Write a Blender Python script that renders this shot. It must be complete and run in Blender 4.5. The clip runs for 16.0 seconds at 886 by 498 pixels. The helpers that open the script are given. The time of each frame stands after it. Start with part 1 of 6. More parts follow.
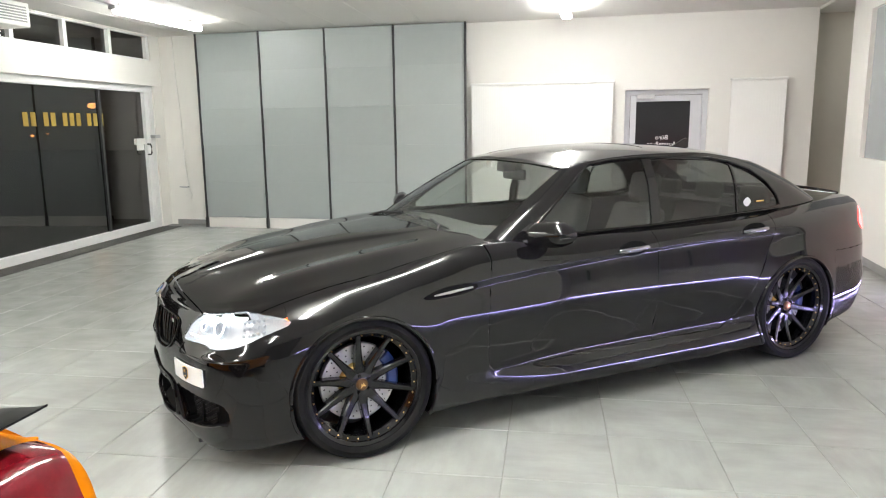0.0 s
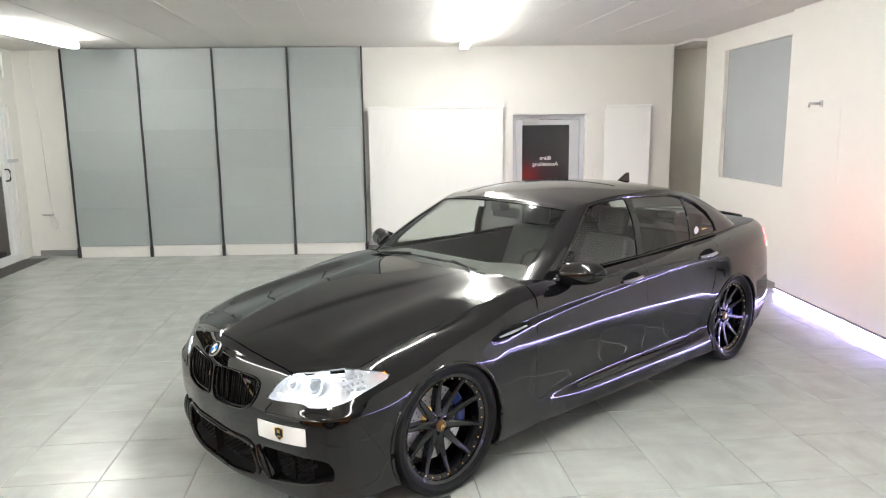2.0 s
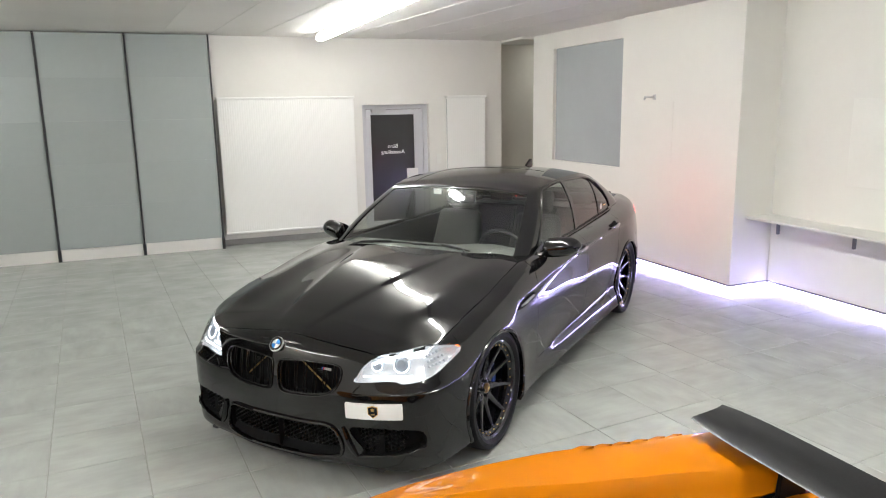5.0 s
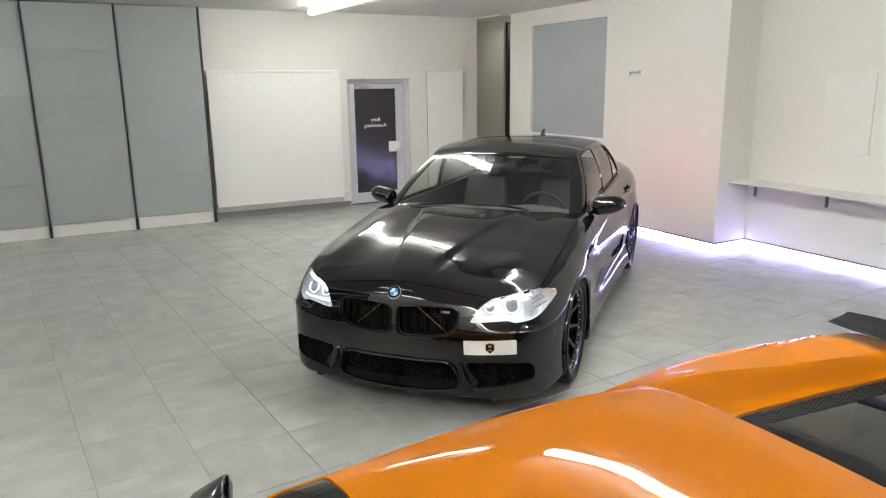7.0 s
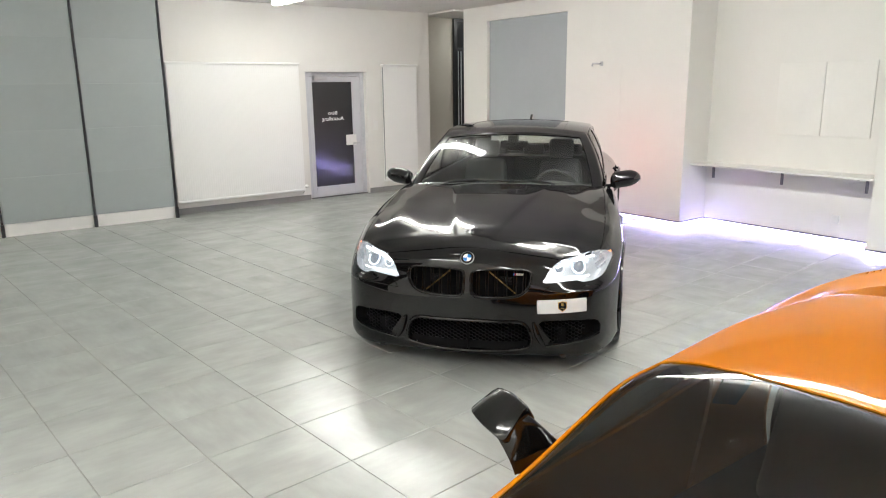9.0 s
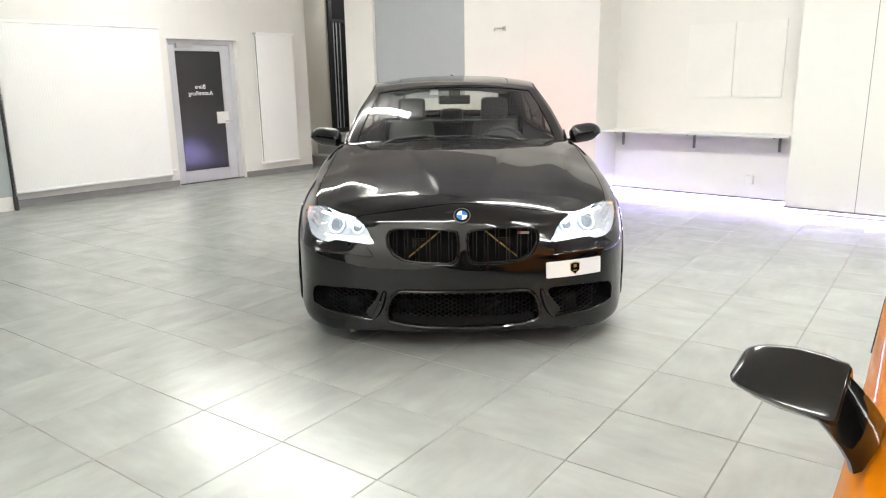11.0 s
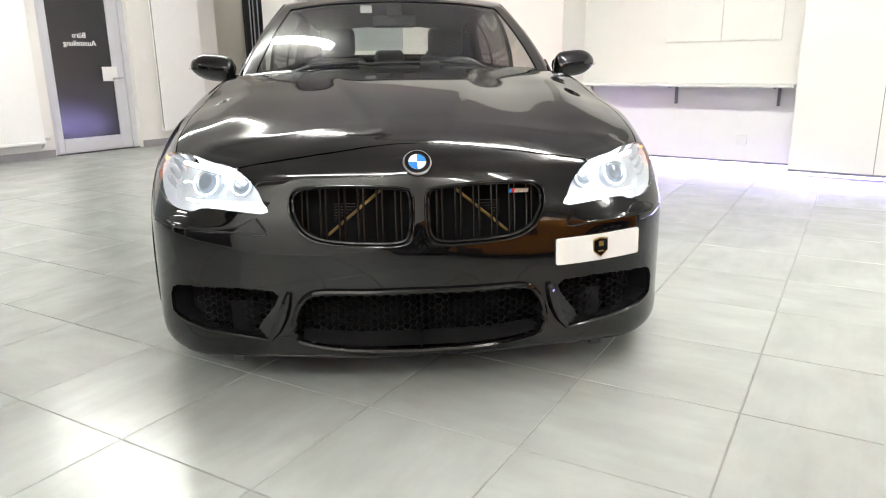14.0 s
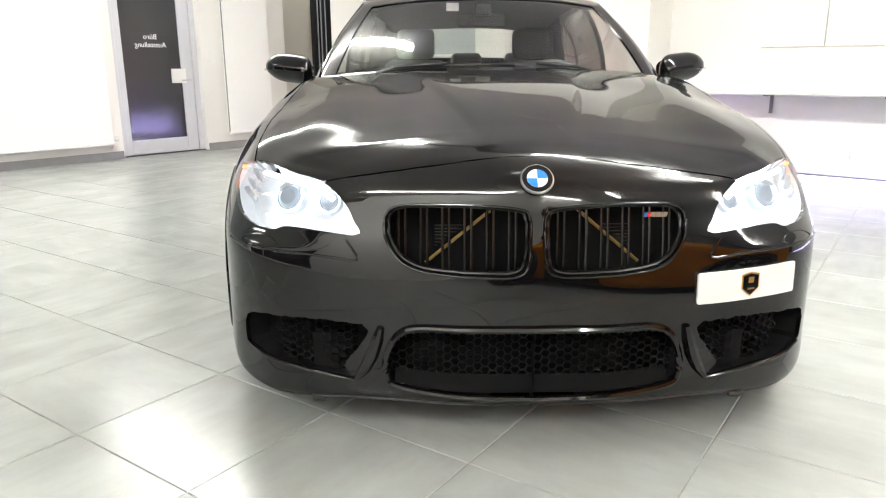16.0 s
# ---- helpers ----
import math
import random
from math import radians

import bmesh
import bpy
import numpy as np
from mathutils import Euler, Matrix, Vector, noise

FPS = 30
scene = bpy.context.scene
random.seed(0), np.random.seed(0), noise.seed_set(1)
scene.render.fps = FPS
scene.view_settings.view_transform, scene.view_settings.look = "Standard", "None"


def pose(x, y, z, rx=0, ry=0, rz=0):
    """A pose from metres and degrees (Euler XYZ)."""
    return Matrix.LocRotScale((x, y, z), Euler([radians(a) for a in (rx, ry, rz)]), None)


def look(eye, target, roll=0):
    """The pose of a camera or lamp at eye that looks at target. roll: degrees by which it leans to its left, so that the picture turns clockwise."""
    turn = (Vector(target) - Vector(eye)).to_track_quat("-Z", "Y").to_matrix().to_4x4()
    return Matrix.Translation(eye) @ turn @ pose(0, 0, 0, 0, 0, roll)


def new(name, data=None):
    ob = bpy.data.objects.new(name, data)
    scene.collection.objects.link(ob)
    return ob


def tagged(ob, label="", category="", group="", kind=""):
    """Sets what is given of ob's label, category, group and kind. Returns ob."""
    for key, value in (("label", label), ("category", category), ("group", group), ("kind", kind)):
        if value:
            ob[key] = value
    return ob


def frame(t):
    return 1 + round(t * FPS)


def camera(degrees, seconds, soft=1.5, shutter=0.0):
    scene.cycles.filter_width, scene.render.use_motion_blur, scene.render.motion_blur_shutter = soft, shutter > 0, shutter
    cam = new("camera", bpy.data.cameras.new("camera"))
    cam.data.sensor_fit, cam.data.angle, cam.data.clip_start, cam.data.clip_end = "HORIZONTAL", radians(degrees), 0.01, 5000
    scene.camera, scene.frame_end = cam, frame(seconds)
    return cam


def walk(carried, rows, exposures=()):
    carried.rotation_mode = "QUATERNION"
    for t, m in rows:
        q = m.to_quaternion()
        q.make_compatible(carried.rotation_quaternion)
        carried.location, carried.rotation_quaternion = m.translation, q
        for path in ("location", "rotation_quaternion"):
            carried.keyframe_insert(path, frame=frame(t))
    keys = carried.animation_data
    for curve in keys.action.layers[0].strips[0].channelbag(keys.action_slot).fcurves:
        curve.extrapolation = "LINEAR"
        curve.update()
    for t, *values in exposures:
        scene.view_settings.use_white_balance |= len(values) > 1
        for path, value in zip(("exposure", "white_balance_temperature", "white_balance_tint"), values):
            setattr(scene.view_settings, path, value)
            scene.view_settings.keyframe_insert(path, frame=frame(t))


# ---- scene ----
cam = camera(64.2, 16.0, soft=1.1)
PATH = [
    (0, (0.158, 0.134, 1.575), (-0.306, 2.048, 1.228), -0.7),
    (0.5, (-0.138, -0.012, 1.633), (-0.411, 1.938, 1.284), -0.8),
    (1, (-0.455, -0.068, 1.697), (-0.555, 1.899, 1.346), -0.9),
    (1.5, (-0.765, -0.133, 1.765), (-0.756, 1.837, 1.419), -0.8),
    (2, (-1.054, -0.231, 1.864), (-1.004, 1.738, 1.52), -0.7),
    (2.5, (-1.34, -0.258, 1.921), (-1.247, 1.71, 1.577), -0.8),
    (3, (-1.627, -0.306, 1.959), (-1.425, 1.654, 1.616), -0.9),
    (3.5, (-1.871, -0.333, 1.963), (-1.461, 1.594, 1.619), -0.9),
    (4, (-2.1, -0.324, 1.962), (-1.544, 1.566, 1.612), -1.0),
    (6.5, (-3.492, -0.394, 1.956), (-2.638, 1.355, 1.497), -0.8),
    (7, (-3.773, -0.336, 1.937), (-2.858, 1.383, 1.478), -0.8),
    (7.5, (-4.056, -0.25, 1.943), (-3.094, 1.443, 1.488), -0.8),
    (8, (-4.374, -0.232, 1.904), (-3.364, 1.435, 1.455), -0.8),
    (10.5, (-4.895, 0.848, 1.501), (-3.49, 2.196, 1.04), -0.8),
    (11, (-4.86, 1.125, 1.401), (-3.385, 2.393, 0.936), -0.9),
    (11.5, (-4.733, 1.369, 1.291), (-3.17, 2.517, 0.803), -0.9),
    (12, (-4.566, 1.563, 1.207), (-2.962, 2.639, 0.689), -0.7),
    (12.5, (-4.412, 1.714, 1.163), (-2.804, 2.781, 0.637), -0.7),
    (13, (-4.207, 1.841, 1.102), (-2.601, 2.913, 0.58), -0.7),
    (13.5, (-3.995, 1.938, 1.073), (-2.398, 3.024, 0.554), -0.8),
    (14, (-3.814, 2.053, 1.031), (-2.239, 3.172, 0.514), -0.7),
    (14.5, (-3.638, 2.16, 0.957), (-2.091, 3.317, 0.441), -0.5),
    (15, (-3.453, 2.259, 0.914), (-1.943, 3.468, 0.405), -0.5),
    (15.5, (-3.456, 2.342, 0.944), (-1.968, 3.582, 0.444), -0.3),
    (16, (-3.653, 2.383, 1.012), (-2.164, 3.621, 0.512), -0.2),
]
walk(cam, [(t, look(eye, target, roll)) for t, eye, target, roll in PATH], [(0, 0.74), (1.5, 0.66), (2, 0.68), (2.5, 0.32), (3, -0.02), (3.5, 0.12), (4, 0.38), (6.5, 0.27), (7, 0.16), (8, 0.18), (10.5, 0.70), (11.5, 0.70), (13, 0.70), (14.5, 0.92), (16, 1.08)])

# ---- night outside, lamps inside ----
world = bpy.data.worlds.new("night")
scene.world = world
world.use_nodes = True
world.node_tree.nodes["Background"].inputs[0].default_value = (0.055, 0.043, 0.032, 1)
world.node_tree.nodes["Background"].inputs[1].default_value = 1.0
CEIL = 3.0


# ---- materials ----
def material(name, colour, rough=0.5, metal=0.0, vary=0.0, scale=6.0, bump=0.0, bump_scale=60.0, coat=0.0, emit=None, glow=0.0, spec=0.5, per_object=0.0, rough_vary=0.0, stretch=(1, 1, 1)):
    """A procedural surface: two scales of noise on colour and roughness, fine relief."""
    m = bpy.data.materials.new(name)
    m.use_nodes = True
    t = m.node_tree
    b = t.nodes["Principled BSDF"]
    b.inputs["Base Color"].default_value = (*colour, 1)
    b.inputs["Roughness"].default_value = rough
    b.inputs["Metallic"].default_value = metal
    b.inputs["Coat Weight"].default_value = coat
    b.inputs["Coat Roughness"].default_value = 0.03
    b.inputs["Specular IOR Level"].default_value = spec
    co = t.nodes.new("ShaderNodeTexCoord")
    mp = t.nodes.new("ShaderNodeMapping")
    mp.inputs["Scale"].default_value = stretch
    t.links.new(co.outputs["Object"], mp.inputs["Vector"])
    if vary or rough_vary:
        n1 = t.nodes.new("ShaderNodeTexNoise")
        n1.inputs["Scale"].default_value, n1.inputs["Detail"].default_value = scale, 6
        n2 = t.nodes.new("ShaderNodeTexNoise")
        n2.inputs["Scale"].default_value, n2.inputs["Detail"].default_value = scale * 9, 3
        for n in (n1, n2):
            t.links.new(mp.outputs[0], n.inputs["Vector"])
        mix = t.nodes.new("ShaderNodeMath")
        mix.operation = "MULTIPLY_ADD"
        t.links.new(n2.outputs["Fac"], mix.inputs[0])
        mix.inputs[1].default_value = 0.35
        t.links.new(n1.outputs["Fac"], mix.inputs[2])
        if vary:
            r = t.nodes.new("ShaderNodeMapRange")
            t.links.new(mix.outputs[0], r.inputs["Value"])
            r.clamp = False
            r.inputs["From Min"].default_value, r.inputs["From Max"].default_value = 0.35, 1.0
            r.inputs["To Min"].default_value, r.inputs["To Max"].default_value = 1 - vary, 1 + vary
            last = r.outputs[0]
            if per_object:
                o = t.nodes.new("ShaderNodeObjectInfo")
                r2 = t.nodes.new("ShaderNodeMapRange")
                t.links.new(o.outputs["Random"], r2.inputs["Value"])
                r2.inputs["To Min"].default_value, r2.inputs["To Max"].default_value = 1 - per_object, 1 + per_object
                mu = t.nodes.new("ShaderNodeMath")
                mu.operation = "MULTIPLY"
                t.links.new(last, mu.inputs[0])
                t.links.new(r2.outputs[0], mu.inputs[1])
                last = mu.outputs[0]
            v = t.nodes.new("ShaderNodeVectorMath")
            v.operation = "SCALE"
            v.inputs[0].default_value = colour
            t.links.new(last, v.inputs["Scale"])
            t.links.new(v.outputs[0], b.inputs["Base Color"])
        if rough_vary:
            r = t.nodes.new("ShaderNodeMapRange")
            t.links.new(mix.outputs[0], r.inputs["Value"])
            r.clamp = False
            r.inputs["From Min"].default_value, r.inputs["From Max"].default_value = 0.35, 1.0
            r.inputs["To Min"].default_value, r.inputs["To Max"].default_value = max(0.02, rough - rough_vary), min(1, rough + rough_vary)
            t.links.new(r.outputs[0], b.inputs["Roughness"])
    if bump:
        n3 = t.nodes.new("ShaderNodeTexNoise")
        n3.inputs["Scale"].default_value, n3.inputs["Detail"].default_value = bump_scale, 5
        t.links.new(mp.outputs[0], n3.inputs["Vector"])
        bp = t.nodes.new("ShaderNodeBump")
        bp.inputs["Strength"].default_value, bp.inputs["Distance"].default_value = bump, 0.01
        t.links.new(n3.outputs["Fac"], bp.inputs["Height"])
        t.links.new(bp.outputs[0], b.inputs["Normal"])
    if emit:
        b.inputs["Emission Color"].default_value = (*emit, 1)
        b.inputs["Emission Strength"].default_value = glow
    return m


def glass(name, colour, rough=0.02, mirror=0.07):
    """Thin tinted glass: a mirror that grows towards grazing sight, the rest lets light through with a tint."""
    m = bpy.data.materials.new(name)
    m.use_nodes = True
    t = m.node_tree
    t.nodes.remove(t.nodes["Principled BSDF"])
    out = t.nodes["Material Output"]
    tr, gl, lw, pw, ma, mx = (t.nodes.new("ShaderNode" + k) for k in ("BsdfTransparent", "BsdfGlossy", "LayerWeight", "Math", "Math", "MixShader"))
    tr.inputs[0].default_value = (*colour, 1)
    gl.inputs["Roughness"].default_value = rough
    lw.inputs["Blend"].default_value = 0.5
    pw.operation, ma.operation = "POWER", "MULTIPLY_ADD"
    pw.inputs[1].default_value = 5
    ma.inputs[1].default_value, ma.inputs[2].default_value = 1 - mirror, mirror
    t.links.new(lw.outputs["Facing"], pw.inputs[0])
    t.links.new(pw.outputs[0], ma.inputs[0])
    t.links.new(ma.outputs[0], mx.inputs[0])
    t.links.new(tr.outputs[0], mx.inputs[1])
    t.links.new(gl.outputs[0], mx.inputs[2])
    t.links.new(mx.outputs[0], out.inputs[0])
    return m


WHITE_WALL = material("wall_paint", (0.775, 0.758, 0.718), 0.7, vary=0.025, scale=1.1, bump=0.12, bump_scale=140)
UNSEEN_DARK_WALL = material("unseen_wall_dark", (0.16, 0.16, 0.16), 0.7, vary=0.05, scale=1.1, bump=0.12, bump_scale=140)
CEILING = material("ceiling_plaster", (0.74, 0.72, 0.69), 0.8, vary=0.03, scale=0.9, bump=0.1, bump_scale=90)
GROUT = material("grout", (0.24, 0.235, 0.225), 0.85, vary=0.15, scale=8)
GREY_PANEL = material("grey_panel", (0.352, 0.384, 0.378), 0.33, vary=0.04, scale=1.6, per_object=0.05, rough_vary=0.03)
BLACK_STEEL = material("black_steel", (0.02, 0.02, 0.022), 0.42, vary=0.2, scale=20)
RADIATOR = material("radiator_enamel", (0.86, 0.855, 0.83), 0.32, vary=0.015, scale=2)
CONVECTOR = material("convector_steel", (0.32, 0.32, 0.31), 0.5, vary=0.1, scale=12)
ALU = material("door_aluminium", (0.56, 0.56, 0.585), 0.38, vary=0.04, scale=5)
WHITE_FRAME = material("white_frame", (0.76, 0.76, 0.75), 0.4, vary=0.03, scale=4)
DARK_PANE = material("dark_pane", (0.022, 0.022, 0.024), 0.17, vary=0.1, scale=3, spec=0.6)
NIGHT_PANE = glass("night_pane", (0.30, 0.29, 0.28), 0.015, 0.12)
FROST = material("frosted_pane", (0.40, 0.425, 0.44), 0.05, vary=0.04, scale=1.2)
SKIRT = material("skirting_tile", (0.26, 0.255, 0.25), 0.4, vary=0.1, scale=5)
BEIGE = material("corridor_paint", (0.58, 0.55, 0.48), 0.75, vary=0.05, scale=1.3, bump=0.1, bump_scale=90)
STONE = material("step_stone", (0.27, 0.265, 0.255), 0.5, vary=0.15, scale=6)
CHROME = material("chrome", (0.82, 0.82, 0.84), 0.08, metal=1.0)
STEEL = material("brushed_steel", (0.55, 0.55, 0.56), 0.3, metal=1.0, vary=0.05, scale=30)
WHITE_PLASTIC = material("white_plastic", (0.78, 0.77, 0.74), 0.4, vary=0.02, scale=9)
TUBE = material("lamp_tube", (0.9, 0.9, 0.9), 0.5, emit=(0.97, 0.985, 0.945), glow=56)
TUBE_OLD = material("old_lamp_tube", (0.9, 0.9, 0.9), 0.5, emit=(0.97, 0.985, 0.945), glow=34)
TUBE_SOFT = material("soft_lamp_tube", (0.9, 0.9, 0.9), 0.5, emit=(0.97, 0.985, 0.945), glow=42)
LED = material("led_strip", (0.9, 0.9, 0.95), 0.5, emit=(0.50, 0.44, 1.0), glow=78)
LED_PROFILE = material("led_profile", (0.20, 0.20, 0.22), 0.35, vary=0.03, scale=8)
MAT = material("door_mat", (0.06, 0.058, 0.055), 0.95, vary=0.2, scale=30, bump=0.4, bump_scale=300)
YELLOW = material("yellow_film", (0.30, 0.20, 0.03), 0.5, vary=0.05, scale=12)
LETTER = material("letter_film", (0.75, 0.75, 0.76), 0.5, vary=0.03, scale=12)
ASPHALT = material("night_asphalt", (0.05, 0.05, 0.05), 0.85, vary=0.25, scale=3)


# ---- mesh helpers ----
def part(name, bm, mat, parent=None, label="", smooth=False, sharp=35):
    """Links a bmesh as one mesh object, under a thing or a part."""
    me = bpy.data.meshes.new(name)
    bm.to_mesh(me)
    bm.free()
    if mat:
        me.materials.append(mat)
    if smooth:
        me.shade_smooth()
        me.set_sharp_from_angle(angle=radians(sharp))
    ob = new(name, me)
    if parent:
        ob.parent = parent
    if label:
        ob["label"] = label
    return ob


def empty(name, m=None):
    ob = new(name)
    ob.empty_display_size = 0.1
    if m:
        ob.matrix_world = m
    return ob


def bm_box(x0, x1, y0, y1, z0, z1, bevel=0.0, seg=2, bm=None):
    own = bm is None
    bm = bm or bmesh.new()
    r = bmesh.ops.create_cube(bm, size=1, matrix=Matrix.LocRotScale(((x0 + x1) / 2, (y0 + y1) / 2, (z0 + z1) / 2), None, (abs(x1 - x0), abs(y1 - y0), abs(z1 - z0))))
    if bevel:
        edges = {e for v in r["verts"] for e in v.link_edges}
        bmesh.ops.bevel(bm, geom=list(edges), offset=bevel, segments=seg, affect="EDGES", profile=0.5)
    return bm


def bm_boxes(*boxes, bevel=0.0):
    bm = bmesh.new()
    for b in boxes:
        bm_box(*b, bevel=bevel, bm=bm)
    return bm


def bm_tube(points, radius, sides=10, bm=None, closed=False, flat=1.0):
    """A tube swept along points."""
    bm = bm or bmesh.new()
    pts = [Vector(p) for p in points]
    n = len(pts)
    rings = []
    for i, p in enumerate(pts):
        a = pts[(i - 1) % n] if closed or i else p
        b = pts[(i + 1) % n] if closed or i < n - 1 else p
        d = (b - a).normalized()
        side = d.cross(Vector((0, 0, 1)))
        side = side.normalized() if side.length > 1e-4 else Vector((1, 0, 0))
        up = side.cross(d)
        r = radius[i] if isinstance(radius, (list, tuple)) else radius
        rings.append([bm.verts.new(p + side * (r * math.cos(2 * math.pi * k / sides)) + up * (r * flat * math.sin(2 * math.pi * k / sides))) for k in range(sides)])
    for i in range(n if closed else n - 1):
        a, b = rings[i], rings[(i + 1) % n]
        for k in range(sides):
            bm.faces.new((a[k], a[(k + 1) % sides], b[(k + 1) % sides], b[k]))
    if not closed:
        bm.faces.new(rings[0][::-1])
        bm.faces.new(rings[-1])
    return bm


def bm_lathe(profile, segs=48, axis="Y", bm=None, close=False):
    """Turns (radius, along) pairs round an axis."""
    bm = bm or bmesh.new()
    rings = []
    for r, h in profile:
        ring = []
        for k in range(segs):
            a = 2 * math.pi * k / segs
            c, s = r * math.cos(a), r * math.sin(a)
            ring.append(bm.verts.new({"Y": (c, h, s), "Z": (c, s, h), "X": (h, c, s)}[axis]))
        rings.append(ring)
    pairs = list(zip(rings, rings[1:])) + ([(rings[-1], rings[0])] if close else [])
    for a, b in pairs:
        for k in range(segs):
            bm.faces.new((a[k], a[(k + 1) % segs], b[(k + 1) % segs], b[k]))
    bmesh.ops.recalc_face_normals(bm, faces=bm.faces)
    return bm


def bm_plate(outline, depth, axis="y", at=0.0, bevel=0.0):
    """A flat plate from a 2D outline, pushed along an axis."""
    bm = bmesh.new()
    def place(u, v):
        return {"y": (u, at, v), "x": (at, u, v), "z": (u, v, at)}[axis]
    f = bm.faces.new([bm.verts.new(place(u, v)) for u, v in outline])
    r = bmesh.ops.extrude_face_region(bm, geom=[f])
    push = {"y": (0, depth, 0), "x": (depth, 0, 0), "z": (0, 0, depth)}[axis]
    bmesh.ops.translate(bm, vec=push, verts=[v for v in r["geom"] if isinstance(v, bmesh.types.BMVert)])
    bmesh.ops.recalc_face_normals(bm, faces=bm.faces)
    if bevel:
        bmesh.ops.bevel(bm, geom=[e for e in bm.edges if e.calc_face_angle(0) > 0.6], offset=bevel, segments=2, affect="EDGES", profile=0.5)
    return bm


def text_bm(words, size, m, depth=0.002):
    """Letters of the built-in font as a mesh."""
    cu = bpy.data.curves.new("letters", "FONT")
    cu.body, cu.size, cu.extrude, cu.align_x, cu.align_y = words, size, depth, "CENTER", "CENTER"
    ob = new("letters", cu)
    me = bpy.data.meshes.new_from_object(ob.evaluated_get(bpy.context.evaluated_depsgraph_get()))
    bm = bmesh.new()
    bm.from_mesh(me)
    bm.transform(m)
    bpy.data.objects.remove(ob)
    bpy.data.meshes.remove(me)
    return bm


# ---- the room ----
def structure(name, bm, mat, label, category, **k):
    return tagged(part(name, bm, mat, **k), label, category, kind="structure")


WALL_Y = 10.42
structure("floor", bm_box(-9.5, 6.5, -5.5, 12.5, -0.2, -0.004), GROUT, "grey grout bed under the square floor tiles", "floor")
ceiling_bm = bm_box(-7.6, 5.6, -5.2, 12.2, CEIL, CEIL + 0.15)
for k in range(-7, 7):
    strip = bm_box(-0.003, 0.003, -7.5, 2.35 - 0.1 * abs(k), -0.0025, 0.004)
    strip.transform(pose(-1.69 + 0.635 * k, 8.0, CEIL, 0, 0, 5.07))
    me = bpy.data.meshes.new("joint")
    strip.to_mesh(me)
    ceiling_bm.from_mesh(me)
    bpy.data.meshes.remove(me)
structure("ceiling", ceiling_bm, CEILING, "off-white plastered showroom ceiling", "ceiling")
# back wall with a doorway
DX0, DX1, DZ = 0.28, 1.37, 2.01
wall = structure("wall_back", bm_boxes((-7.5, DX0, WALL_Y, WALL_Y + 0.3, -0.05, CEIL), (DX1, 2.66, WALL_Y, WALL_Y + 0.3, -0.05, CEIL), (DX0, DX1, WALL_Y, WALL_Y + 0.3, DZ, CEIL)), WHITE_WALL, "white painted back wall with a doorway", "wall")
structure("baseboard", bm_boxes((-6.85, DX0 - 0.01, WALL_Y - 0.012, WALL_Y - 0.0005, 0, 0.085), (DX1 + 0.01, 2.655, WALL_Y - 0.012, WALL_Y - 0.0005, 0, 0.085), bevel=0.003), SKIRT, "grey tile skirting along the wall", "skirting")

# office door
door = tagged(empty("door_1", pose(0, 0, 0)), "closed aluminium office door with dark glass pane", "door", kind="structure")
FY = WALL_Y + 0.08
part("door_frame", bm_boxes((DX0, DX0 + 0.07, FY, FY + 0.1, 0, DZ), (DX1 - 0.07, DX1, FY, FY + 0.1, 0, DZ), (DX0 + 0.07, DX1 - 0.07, FY, FY + 0.1, DZ - 0.07, DZ), bevel=0.004), ALU, door)
part("door_leaf", bm_boxes((DX0 + 0.075, DX0 + 0.155, FY + 0.012, FY + 0.06, 0.012, DZ - 0.075), (DX1 - 0.22, DX1 - 0.075, FY + 0.012, FY + 0.06, 0.012, DZ - 0.075), (DX0 + 0.155, DX1 - 0.22, FY + 0.012, FY + 0.06, DZ - 0.155, DZ - 0.075), (DX0 + 0.155, DX1 - 0.22, FY + 0.012, FY + 0.06, 0.012, 0.18), bevel=0.004), ALU, door)
part("pane", bm_box(DX0 + 0.15, DX1 - 0.215, FY + 0.03, FY + 0.045, 0.17, DZ - 0.15), DARK_PANE, door, "dark glass pane")
back = pose(0.79, FY + 0.028, 1.36, 90, 0, 0) @ Matrix.Diagonal((-1, 1, 1, 1))
part("lettering", text_bm("Büro", 0.085, back), LETTER, door, "white letters seen from behind")
part("lettering", text_bm("Ausstellung", 0.085, pose(0.79, FY + 0.028, 1.27, 90, 0, 0) @ Matrix.Diagonal((-1, 1, 1, 1))), LETTER, door, "white letters seen from behind")
part("lock_plate", bm_box(DX1 - 0.36, DX1 - 0.17, FY + 0.002, FY + 0.02, 0.83, 1.0, 0.004), WHITE_PLASTIC, door)
part("handle", bm_tube([(DX1 - 0.14, FY + 0.012, 0.86), (DX1 - 0.14, FY - 0.045, 0.86), (DX1 - 0.17, FY - 0.05, 0.86), (DX1 - 0.26, FY - 0.05, 0.86)], 0.011), STEEL, door, "steel lever handle")
closer = part("door_closer", bm_box(DX0 + 0.16, DX0 + 0.40, FY - 0.045, FY + 0.012, DZ - 0.12, DZ - 0.055, 0.006), STEEL, door)
part("arm", bm_boxes((DX0 + 0.22, DX0 + 0.5, FY - 0.03, FY - 0.018, DZ - 0.05, DZ - 0.035)), STEEL, closer)
part("threshold", bm_box(DX0, DX1, FY - 0.02, FY + 0.1, 0.0, 0.01), BLACK_STEEL, door)

